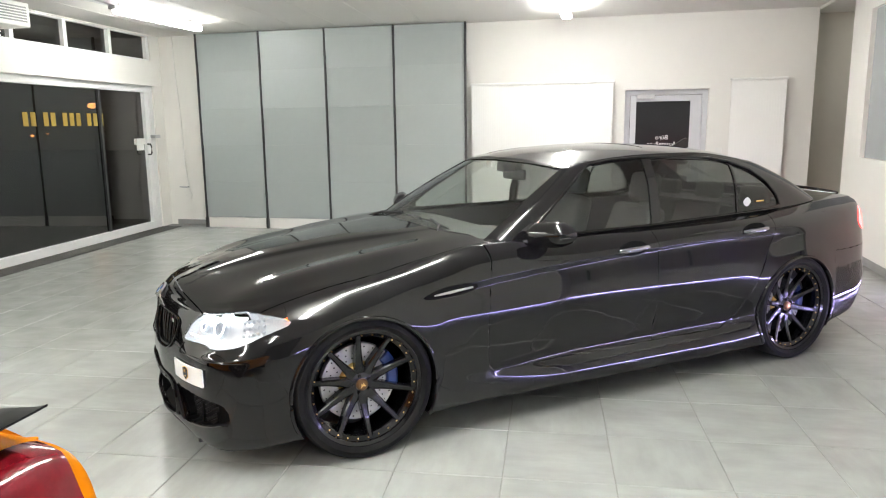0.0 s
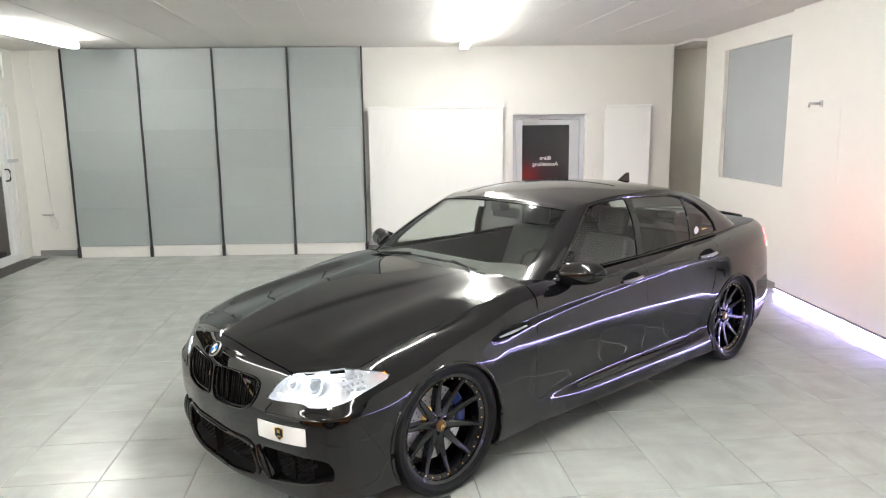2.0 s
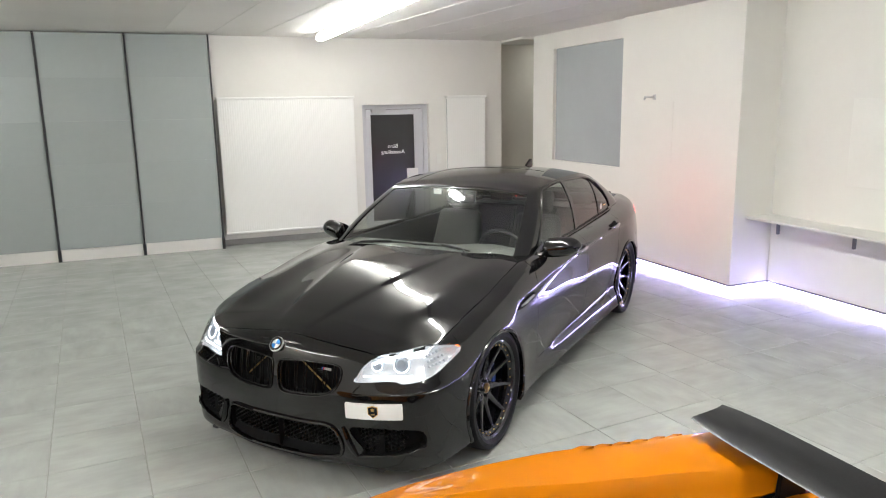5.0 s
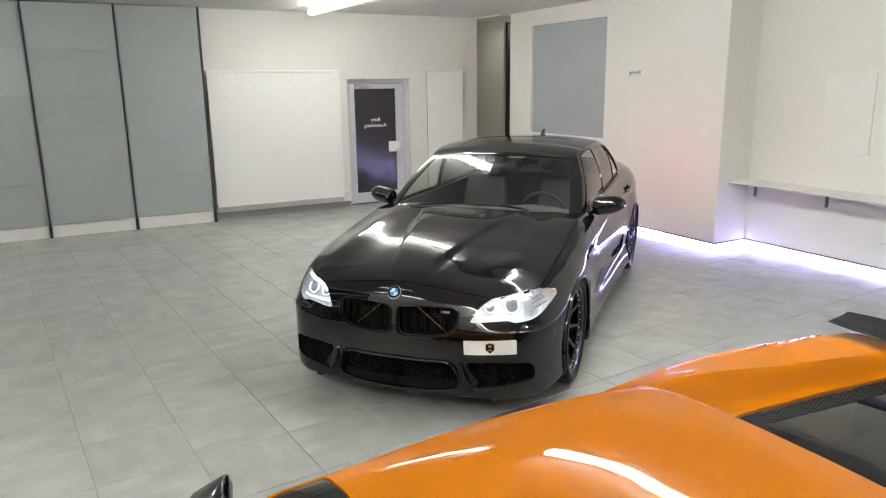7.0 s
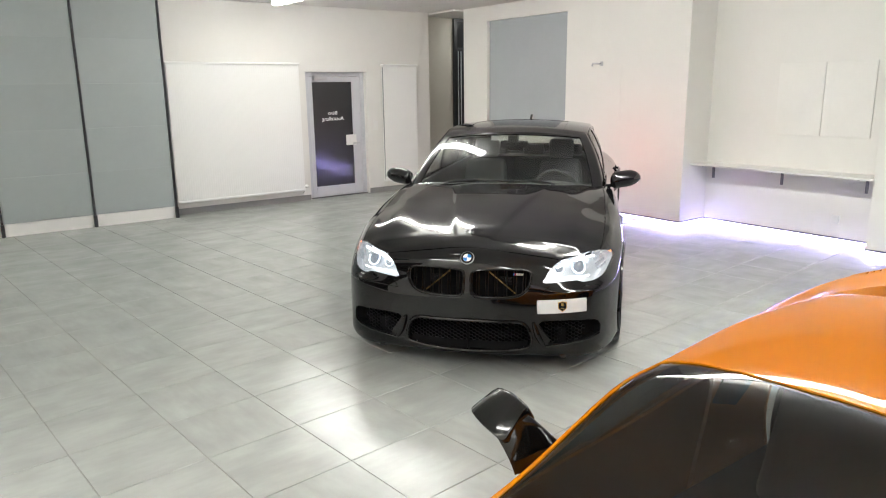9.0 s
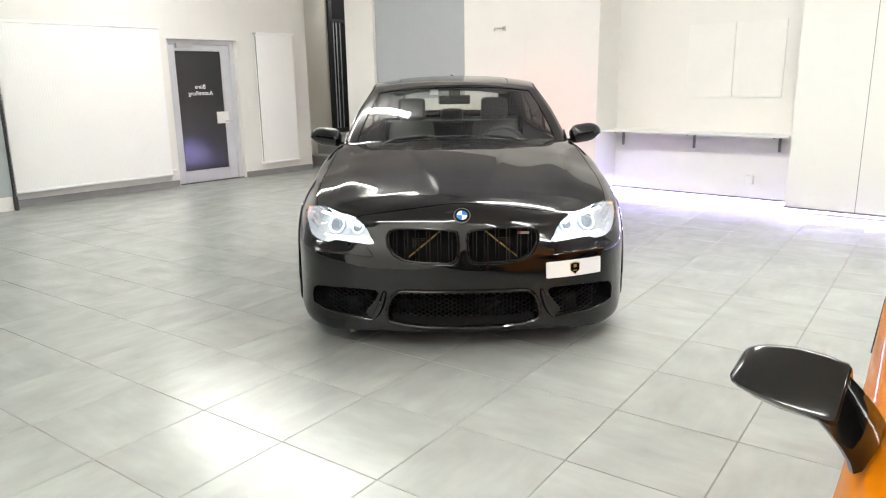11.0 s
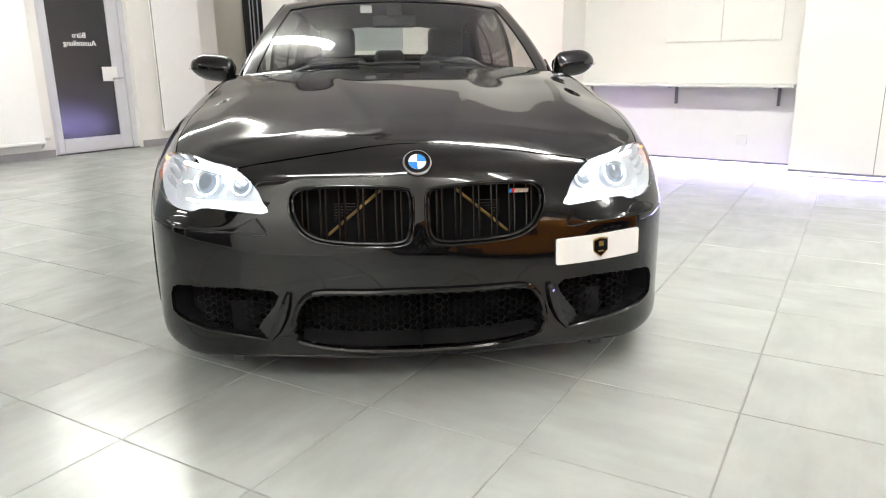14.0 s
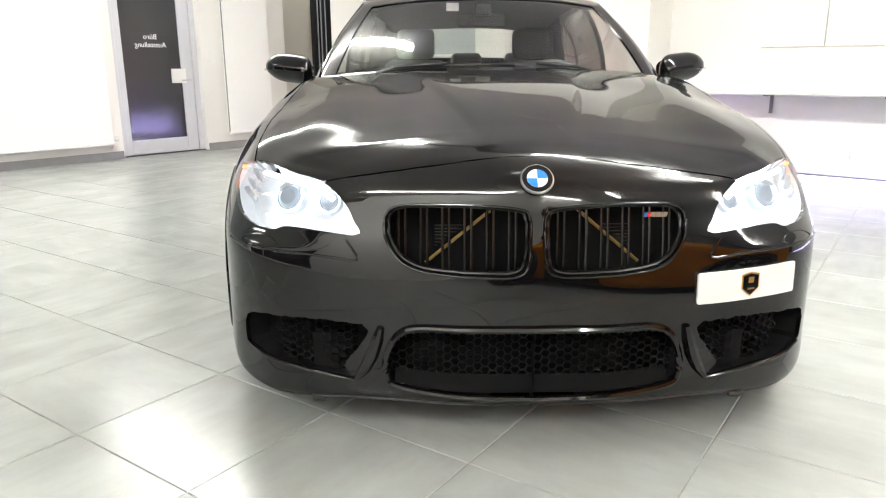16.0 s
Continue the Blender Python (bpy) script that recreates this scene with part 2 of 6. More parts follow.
# right side: corridor opening, wall with frosted pane, pier, recess with shelf, cupboard front
XW, XP, XR, XC = 2.86, 2.79, 3.31, 2.96
NY0, NY1, NZ0, NZ1 = 7.1, 9.08, 1.15, 2.77
structure("wall_niche", bm_boxes((XW, XW + 0.25, NY1, 9.69, -0.05, CEIL), (XW, XW + 0.25, 6.9, NY1, -0.05, NZ0), (XW, XW + 0.25, 6.9, NY1, NZ1, CEIL)), WHITE_WALL, "white painted wall round a frosted window", "wall")
win = tagged(empty("window_1"), "large fixed frosted grey glass window in a deep reveal", "window", kind="structure")
part("pane", bm_box(XW + 0.05, XW + 0.062, 6.95, NY1, NZ0, NZ1), FROST, win)
structure("wall_pier", bm_box(XP, XR + 0.3, 5.27, 7.27, 0.0, CEIL, 0.006), WHITE_WALL, "white painted projecting wall pier", "wall")
structure("wall_recess", bm_box(XR, XR + 0.3, 3.0, 5.27, 0.0, CEIL), WHITE_WALL, "white painted recessed wall behind a shelf", "wall")
structure("wall_cupboard", bm_box(XC, XC + 0.6, -5.2, 3.15, 0.06, CEIL, 0.003), WHITE_WALL, "white smooth built-out wall front", "wall")
structure("trim", bm_box(XC - 0.003, XC + 0.001, 2.497, 2.503, 0.06, 2.6), SKIRT, "thin vertical joint in the wall front", "joint")
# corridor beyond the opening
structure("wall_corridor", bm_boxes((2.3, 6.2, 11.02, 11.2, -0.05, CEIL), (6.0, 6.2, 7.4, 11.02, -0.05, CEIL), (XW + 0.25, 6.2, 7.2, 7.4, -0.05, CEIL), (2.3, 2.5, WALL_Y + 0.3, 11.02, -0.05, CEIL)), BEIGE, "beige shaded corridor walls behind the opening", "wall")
structure("wall_lintel", bm_box(2.66, XW + 0.25, 9.69, WALL_Y + 0.3, CEIL - 0.035, CEIL), WHITE_WALL, "narrow white lintel over the opening", "wall")
# far wall behind the camera's way, unseen; dark grey keeps car reflections low
structure("wall_south", bm_box(-7.6, 3.6, -5.2, -5.0, -0.05, CEIL), UNSEEN_DARK_WALL, "added unseen wall, dark grey to dim reflections", "wall")


# ---- panel wall ----
SLOT = material("slot_backing", (0.15, 0.15, 0.15), 0.6, vary=0.1, scale=20)
POSTS = [-6.16, -5.10, -4.04, -2.98, -1.925]
PANEL_Y, ROWS = 10.18, 5
rack = tagged(empty("panel_rack", pose(0, PANEL_Y, 0)), "tall display wall of grey panels on black slotted posts", "display wall")
for x in POSTS:
    post = part("post", bm_box(x - 0.0115, x + 0.0115, -0.012, 0.05, 0.0, 2.99, 0.002), BLACK_STEEL, rack)
    bm = bmesh.new()
    for k in range(60):
        z = 0.1 + k * 0.0485
        bm_box(x - 0.004, x + 0.004, -0.0135, -0.0125, z, z + 0.020, bm=bm)
    part("slots", bm, SLOT, post)["kind"] = "stuff"
    part("foot", bm_box(x - 0.02, x + 0.02, -0.02, 0.12, 0.0, 0.16, 0.003), BLACK_STEEL, rack)
# added strip ahead of the shadowed wall foot, so that it looks lit
part("plinth", bm_box(POSTS[0] + 0.02, POSTS[-1] - 0.02, 0.022, 0.04, 0.0, 0.17, 0.002), WHITE_WALL, rack, "added white strip standing in for the bright wall below")
z0, z1 = 0.165, 2.985
hh = (z1 - z0) / ROWS
for i in range(4):
    for r in range(ROWS):
        w = POSTS[i + 1] - POSTS[i] - 0.034
        bm = bm_box(-w / 2, w / 2, -0.009, 0.009, -hh / 2 + 0.0003, hh / 2 - 0.0003, 0.0012)
        p = part("panel", bm, GREY_PANEL, rack)
        p.matrix_local = pose((POSTS[i] + POSTS[i + 1]) / 2, 0.012 + 0.004 * ((r + i) % 2), z0 + hh * (r + 0.5), (0.5, -0.7, 0.6, -0.9, 0.8)[r] + random.uniform(-0.4, 0.4), 0, random.uniform(-0.3, 0.3))


# ---- radiators ----
def radiator(x0, x1, z0, z1, label):
    r = tagged(empty("radiator", pose((x0 + x1) / 2, WALL_Y, z0)), label, "radiator")
    w, h = x1 - x0, z1 - z0
    bm = bmesh.new()
    n = max(6, round(w / 0.033))
    xs, ys = [], []
    for i in range(n):
        a = -w / 2 + w * i / n
        for f, d in ((0.0, 0.0), (0.10, 0.0), (0.22, -0.0007), (0.88, -0.0007)):
            xs.append(a + f * w / n)
            ys.append(-0.112 + d)
    xs.append(w / 2)
    ys.append(-0.112)
    lo = [bm.verts.new((x, y, 0.03)) for x, y in zip(xs, ys)]
    hi = [bm.verts.new((x, y, h - 0.03)) for x, y in zip(xs, ys)]
    for i in range(len(xs) - 1):
        bm.faces.new((lo[i], lo[i + 1], hi[i + 1], hi[i]))
    part("front", bm, RADIATOR, r)
    part("front_sheet", bm_box(-w / 2 + 0.002, w / 2 - 0.002, -0.111, -0.102, 0.012, h - 0.012, 0.003), RADIATOR, r)
    part("back", bm_box(-w / 2 + 0.004, w / 2 - 0.004, -0.062, -0.05, 0.012, h - 0.012, 0.004), RADIATOR, r)
    part("convector", bm_box(-w / 2 + 0.012, w / 2 - 0.012, -0.1015, -0.0625, 0.03, h - 0.05), CONVECTOR, r, "dark folded convector between the panels")
    part("top_cap", bm_box(-w / 2 - 0.012, w / 2 + 0.012, -0.138, -0.045, h - 0.032, h, 0.006), RADIATOR, r)
    part("bottom_cap", bm_box(-w / 2 - 0.006, w / 2 + 0.006, -0.125, -0.045, 0.0, 0.03, 0.006), RADIATOR, r)
    for s in (-1, 1):
        part("bracket", bm_box(s * w * 0.4 - 0.02, s * w * 0.4 + 0.02, -0.05, -0.001, h * 0.3, h * 0.34), RADIATOR, r)
    return r


rad = radiator(-1.86, 0.12, 0.175, 2.145, "wide white ribbed panel radiator on the wall")
part("valve", bm_tube([(0.985, -0.08, 0.06), (1.03, -0.08, 0.06), (1.06, -0.08, 0.06)], [0.016, 0.024, 0.024]), WHITE_PLASTIC, rad)
part("pipe", bm_tube([(1.0, -0.08, 0.06), (1.0, -0.06, -0.02), (1.0, -0.014, -0.05)], 0.009), WHITE_PLASTIC, rad)
radiator(1.64, 2.31, 0.185, 2.135, "narrow white ribbed panel radiator on the wall")
tagged(part("light_switch", bm_boxes((1.49, 1.57, WALL_Y - 0.014, WALL_Y, 1.06, 1.22), bevel=0.004), WHITE_PLASTIC), "white double light switch on the wall", "switch")


# ---- shop front ----
SF = pose(-6.93, 10.0, 0, 0, 0, 5.07)
TH = 0.25
front = structure("wall_shopfront", bm_boxes((-TH, 0, 0.145, 0.75, -0.05, CEIL), (-TH, 0.05, -6.3, 0.145, 2.22, 2.60), (-TH, 0, -6.3, 0.145, 2.985, CEIL), (-TH, 0, -15.4, -6.3, -0.05, CEIL)), WHITE_WALL, "white painted shop front wall", "wall")
front.matrix_world = SF
sill = structure("door_mat_strip", bm_box(0.02, 0.32, -6.0, 0.16, 0.001, 0.006), MAT, "dark sunken mat strip along the shop front", "mat")
sill.matrix_world = SF
shop = tagged(empty("window_2", SF), "night-dark shop window with white frames and glass door", "window", kind="structure")
fx0, fx1 = -0.13, -0.02
for a, b, c, d in ((-6.3, 0.145, 2.12, 2.22), (-6.3, 0.145, 0.0, 0.11)):
    part("window_frame", bm_box(fx0, fx1, a, b, c, d, 0.006), WHITE_FRAME, shop)
for y in (0.09, -0.032, -3.55, -6.24):
    part("mullion", bm_box(fx0, fx1, y - 0.055, y + 0.055, 0.11, 2.12, 0.006), WHITE_FRAME, shop)
for y in (-1.16,):
    part("mullion", bm_box(fx0 + 0.02, fx1 - 0.03, y - 0.022, y + 0.022, 0.11, 2.12, 0.004), BLACK_STEEL, shop, "black slim glazing bar")
panes = [(-1.14, -0.087), (-3.495, -1.18), (-6.185, -3.605)]
for a, b in panes:
    p = part("pane", bm_box(fx0 + 0.045, fx0 + 0.053, a, b, 0.11, 2.12), NIGHT_PANE, shop)
    p.visible_shadow = False
for k in range(7):
    y = 0.115 - 0.955 * k
    part("mullion", bm_box(fx0, fx1, y - 0.035, y + 0.03, 2.60, 2.985, 0.004), WHITE_FRAME, shop)
    if k < 6:
        p = part("pane", bm_box(fx0 + 0.045, fx0 + 0.053, y - 0.925, y - 0.03, 2.63, 2.965), NIGHT_PANE, shop)
        p.visible_shadow = False
part("window_frame", bm_box(fx0, fx1, -6.3, 0.145, 2.60, 2.63, 0.004), WHITE_FRAME, shop)
part("window_frame", bm_box(fx0, fx1, -6.3, 0.145, 2.965, 2.985, 0.004), WHITE_FRAME, shop)
part("handle", bm_tube([(fx1, -0.10, 1.33), (0.03, -0.10, 1.33), (0.045, -0.10, 1.30), (0.045, -0.10, 1.20), (0.03, -0.10, 1.17), (fx1, -0.10, 1.17)], 0.012), BLACK_STEEL, shop, "black bow handle")
part("lock_plate", bm_boxes((fx1 - 0.05, fx1 + 0.004, -0.38, -0.15, 1.33, 1.42), (fx1 - 0.05, fx1 + 0.004, -0.32, -0.2, 1.24, 1.33), bevel=0.003), WHITE_PLASTIC, shop, "white taped lock plate")
part("door_stop", bm_box(-0.02, 0.06, 0.0, 0.16, 1.42, 1.47, 0.004), STEEL, shop)
# the phone line on the glass, as plain bars
for k in range(10):
    g = 0.135 * k + 0.09 * ((k > 2) + (k > 5) + (k > 7))
    part("lettering", bm_box(fx0 + 0.054, fx0 + 0.057, -1.17 - g, -1.085 - g, 1.615, 1.785), YELLOW, shop, "yellow film bar on the glass")
# surface cable and cap in the corner
cable = tagged(part("cable_duct", bm_tube([(-6.72, 10.41, 3.0), (-6.70, 10.405, 2.4), (-6.66, 10.405, 1.8), (-6.64, 10.405, 1.0), (-6.60, 10.405, 0.62)], 0.011), WHITE_PLASTIC, smooth=True), "white surface cable running down the corner wall", "cable")
tagged(part("wall_tap", bm_tube([(-6.60, 10.41, 0.62), (-6.60, 10.36, 0.62), (-6.66, 10.34, 0.625), (-6.72, 10.34, 0.63)], 0.014), STEEL, smooth=True), "small wall tap at the cable's end", "tap")
tagged(part("hanging_cable", bm_tube([(-6.615, 10.36, 0.64), (-6.55, 10.33, 0.60), (-6.50, 10.33, 0.50), (-6.53, 10.335, 0.42), (-6.60, 10.34, 0.44), (-6.64, 10.36, 0.54), (-6.635, 10.38, 0.62)], 0.005, 6), WHITE_PLASTIC, smooth=True), "thin white cable hanging in a loop from the tap", "cable")
# air unit under the ceiling
ac = tagged(empty("air_unit", pose(-6.45, 6.62, 2.70)), "white boxy air unit under the ceiling", "air conditioner")
part("body", bm_box(-0.35, 0.2, -0.75, 0.45, 0.0, 0.26, 0.012), WHITE_PLASTIC, ac)
part("grille", bm_boxes(*[(0.2, 0.206, -0.7, 0.4, 0.05 + 0.03 * k, 0.065 + 0.03 * k) for k in range(6)]), SKIRT, ac)
part("mount", bm_box(-0.3, 0.1, -0.6, 0.3, 0.26, 0.30), BLACK_STEEL, ac)


# ---- ceiling lamps ----
def batten(x, y0, y1, lit=True, tube=None):
    b = tagged(empty("ceiling_lamp", pose(x, (y0 + y1) / 2, CEIL)), "long white fluorescent batten lamp on the ceiling, %s" % ("lit" if lit else "off"), "ceiling lamp", group="ceiling lamps")
    h = (y1 - y0) / 2
    part("housing", bm_box(-0.05, 0.05, -h, h, -0.045, 0.0, 0.006), WHITE_PLASTIC if lit else STEEL, b)
    if lit:
        part("diffuser", bm_box(-0.06, 0.06, -h, h, -0.118, -0.047, 0.022, 3), tube or TUBE, b, "glowing milky diffuser")
    else:
        part("end_cap", bm_box(-0.045, 0.045, -h, -h + 0.03, -0.085, -0.045, 0.006), STEEL, b)
        part("end_cap", bm_box(-0.045, 0.045, h - 0.03, h, -0.085, -0.045, 0.006), STEEL, b)
    return b


LAMPS = [(-0.48, 5.6, 9.66), (-5.46, 7.5, 9.18), (-0.52, 2.66, 4.2), (-0.52, 1.1, 2.63), (-5.46, 2.4, 3.9), (-5.46, 0.8, 2.3), (-0.52, -2.9, -1.4), (-5.46, -3.2, -1.7), (-3.0, -2.4, -0.9)]
def y_far(a):
    return 5 < a < 8


for x, a, b in LAMPS:
    batten(x, a, b, tube=TUBE_OLD if y_far(a) else TUBE_SOFT if x < -5 else TUBE)
batten(-0.48, 4.25, 5.56, False)
batten(-5.46, 6.0, 7.45, False)


# ---- shelf, board, light strip on the right ----
shelf = tagged(empty("wall_shelf", pose(XR, 4.2, 0.79)), "white wall shelf on small steel brackets", "shelf")
part("board", bm_box(-0.37, -0.001, -1.03, 1.06, -0.022, 0.0, 0.003), WHITE_PLASTIC, shelf)
for y in (-0.86, 0.07, 0.96):
    part("bracket", bm_boxes((-0.25, -0.001, y - 0.012, y + 0.012, -0.04, -0.023), (-0.03, -0.001, y - 0.012, y + 0.012, -0.2, -0.04), bevel=0.002), LED_PROFILE, shelf)
BOARD = material("board_paint", (0.79, 0.775, 0.735), 0.45, vary=0.03, scale=3)
board = tagged(empty("notice_board", pose(XR, 3.89, 1.57)), "plain white double notice board on the wall", "board")
for a, b in ((-0.52, -0.004), (0.004, 0.52)):
    part("panel", bm_box(-0.022, -0.001, a, b, -0.40, 0.40, 0.003), BOARD, board)
hook = tagged(empty("wall_hook", pose(XP, 6.62, 2.03)), "small bent steel hook on the pier", "hook")
part("base", bm_box(-0.012, -0.0005, -0.03, 0.02, -0.03, 0.03, 0.003), STEEL, hook)
part("arm", bm_tube([(-0.005, 0.0, 0.0), (-0.05, 0.0, 0.0), (-0.06, 0.03, 0.002), (-0.06, 0.10, 0.006), (-0.06, 0.115, -0.03)], 0.012), STEEL, hook, smooth=True)
tagged(part("socket", bm_boxes((XR - 0.03, XR, 3.58, 3.67, 0.22, 0.32), bevel=0.006), WHITE_PLASTIC), "white wall socket under the shelf", "socket")
tagged(part("access_cover", bm_box(XP - 0.004, XP, 6.28, 6.80, 1.28, 1.98, 0.001), WHITE_WALL), "flat painted access cover on the pier", "cover")


def led(name, x0, x1, y0, y1):
    base = tagged(empty(name), "glowing violet light strip along the wall foot", "light strip", group="light strips")
    part("profile", bm_box(x0, x1, y0, y1, 0.05, 0.072, 0.002), LED_PROFILE, base)
    bm = bmesh.new()
    lx, ly = x1 - x0, y1 - y0
    for k in range(int(max(lx, ly) / 0.0167)):
        c = 0.008 + 0.0167 * k
        if ly > lx:
            bm_box(x0 + 0.002, x1 - 0.002, y0 + c - 0.0042, y0 + c + 0.0042, 0.034, 0.0495, bm=bm)
        else:
            bm_box(x0 + c - 0.0042, x0 + c + 0.0042, y0 + 0.002, y1 - 0.002, 0.034, 0.0495, bm=bm)
    part("diodes", bm, LED, base)["kind"] = "stuff"


led("light_strip", XP - 0.014, XP - 0.002, 5.27, 7.27)
led("light_strip", XP - 0.014, XR - 0.001, 5.254, 5.268)
led("light_strip", XR - 0.014, XR - 0.002, 3.17, 5.25)
led("light_strip", XC - 0.014, XC - 0.002, -4.0, 3.15)
structure("baseboard_east", bm_boxes((XW - 0.012, XW - 0.001, 7.28, 9.69, 0, 0.085)), SKIRT, "grey tile skirting along the wall", "skirting")

# corridor: steps and a black framed glass door
steps = tagged(empty("stairs", pose(2.95, 9.6, 0)), "three grey stone steps in the corridor", "stairs", kind="structure")
for k in range(3):
    part("step", bm_box(0.05 + 0.28 * k, 3.0, -2.1, 1.41, 0.17 * k, 0.17 * (k + 1), 0.006), STONE, steps)
cd = tagged(empty("door_2", pose(3.64, 11.02, 0.51)), "black framed glass door in the corridor", "door", kind="structure")
for a, b, c, d in ((0, 0.07, 0, 2.485), (0.92, 0.99, 0, 2.485), (0.07, 0.92, 2.43, 2.485), (0.07, 0.92, 1.90, 1.96), (0.07, 0.92, 0, 0.08)):
    part("frame", bm_box(a, b, -0.06, -0.002, c, d, 0.004), BLACK_STEEL, cd)
# pale strips added for the light gaps between the black bars
for x in (0.10, 0.165, 0.25):
    part("bead", bm_box(x, x + 0.014, -0.05, -0.032, 0.08, 1.90, 0.002), ALU, cd, "pale strip standing in for a light gap")
part("stile", bm_box(0.19, 0.235, -0.055, -0.032, 0.08, 1.90, 0.003), BLACK_STEEL, cd)
part("pane", bm_box(0.07, 0.92, -0.03, -0.02, 0.08, 2.43), DARK_PANE, cd)

cl = tagged(empty("corridor_lamp", pose(4.0, 10.4, CEIL)), "round milky ceiling lamp in the corridor, lit", "ceiling lamp")
part("rim", bm_lathe([(0.0, -0.002), (0.15, -0.002), (0.155, -0.03), (0.145, -0.035)], 32, "Z"), WHITE_PLASTIC, cl, smooth=True)
part("diffuser", bm_lathe([(0.145, -0.033), (0.12, -0.062), (0.06, -0.08), (0.0, -0.085)], 32, "Z"), TUBE_OLD, cl, "glowing milky bowl", smooth=True)

# outside: ground, far street lamps
structure("ground", bm_box(-60, -7.2, -40, 50, -0.25, -0.12), ASPHALT, "dark asphalt yard at night", "ground")
STREET = material("street_glow", (0.9, 0.5, 0.2), 0.5, emit=(1.0, 0.42, 0.12), glow=12)
for x, y, z, r in ((-18.9, 23.3, 2.55, 0.15), (-27.3, 29.2, 1.4, 0.08), (-24.4, 27.0, 1.5, 0.06)):
    s = tagged(empty("street_lamp", pose(x, y, -0.12)), "lit orange street lamp far off in the dark", "street lamp", group="street lamps")
    part("pole", bm_tube([(0, 0, 0), (0, 0, z - 0.1)], 0.03), BLACK_STEEL, s)
    bm = bmesh.new()
    bmesh.ops.create_uvsphere(bm, u_segments=12, v_segments=8, radius=r, matrix=Matrix.Translation((0, 0, z)) @ Matrix.Diagonal((1.3, 1, 0.7, 1)))
    part("lantern", bm, STREET, s)


# ---- curved sheet metal: lofts, cuts and panels ----
def spline(ts, vals, limit=False):
    """A smooth curve through values at ts (values may be tuples)."""
    t = np.array(ts, float)
    v = np.array(vals, float).reshape(len(t), -1)
    h = np.diff(t)[:, None]
    d = np.diff(v, axis=0) / h
    m = np.zeros_like(v)
    m[0], m[-1] = d[0], d[-1]
    m[1:-1] = (d[:-1] * h[1:] + d[1:] * h[:-1]) / (h[1:] + h[:-1])
    if limit:
        for i in range(1, len(t) - 1):
            m[i] = np.where(d[i - 1] * d[i] <= 0, 0, np.sign(m[i]) * np.minimum(np.abs(m[i]), 3 * np.minimum(np.abs(d[i - 1]), np.abs(d[i]))))

    def at(x):
        x = min(max(x, t[0]), t[-1])
        i = min(max(int(np.searchsorted(t, x)) - 1, 0), len(t) - 2)
        w = t[i + 1] - t[i]
        s = (x - t[i]) / w
        r = (2 * s ** 3 - 3 * s ** 2 + 1) * v[i] + (s ** 3 - 2 * s ** 2 + s) * w * m[i] + (-2 * s ** 3 + 3 * s ** 2) * v[i + 1] + (s ** 3 - s ** 2) * w * m[i + 1]
        return r if r.size > 1 else float(r[0])
    return at


def sd_poly(px, py, poly):
    """Signed distance to a closed outline, below zero inside."""
    best, inside = 1e9, False
    n = len(poly)
    for i in range(n):
        ax, ay = poly[i]
        bx, by = poly[(i + 1) % n]
        ex, ey = bx - ax, by - ay
        wx, wy = px - ax, py - ay
        k = min(max((wx * ex + wy * ey) / (ex * ex + ey * ey + 1e-12), 0), 1)
        best = min(best, (wx - ex * k) ** 2 + (wy - ey * k) ** 2)
        if (ay > py) != (by > py) and px < ax + (py - ay) * ex / (ey or 1e-12):
            inside = not inside
    return -math.sqrt(best) if inside else math.sqrt(best)


def smooth_poly(pts, n=6):
    """A closed outline rounded through its points."""
    m = len(pts)
    out = []
    for i in range(m):
        p0, p1, p2, p3 = (np.array(pts[(i + k) % m], float) for k in (-1, 0, 1, 2))
        for k in range(n):
            s = k / n
            out.append(tuple(0.5 * (2 * p1 + (p2 - p0) * s + (2 * p0 - 5 * p1 + 4 * p2 - p3) * s * s + (3 * p1 - p0 - 3 * p2 + p3) * s ** 3)))
    return out


def grid_bm(rows, u=None):
    """A sheet from rows of points; u and v are kept on the corners."""
    bm = bmesh.new()
    lu, lv = bm.verts.layers.float.new("u"), bm.verts.layers.float.new("v")
    vs = []
    for i, row in enumerate(rows):
        line = []
        for j, p in enumerate(row):
            w = bm.verts.new(p)
            w[lu], w[lv] = (u[i] if u else i), j
            line.append(w)
        vs.append(line)
    for a, b in zip(vs, vs[1:]):
        for j in range(len(a) - 1):
            bm.faces.new((a[j], b[j], b[j + 1], a[j + 1]))
    bmesh.ops.remove_doubles(bm, verts=bm.verts, dist=1e-5)
    return bm


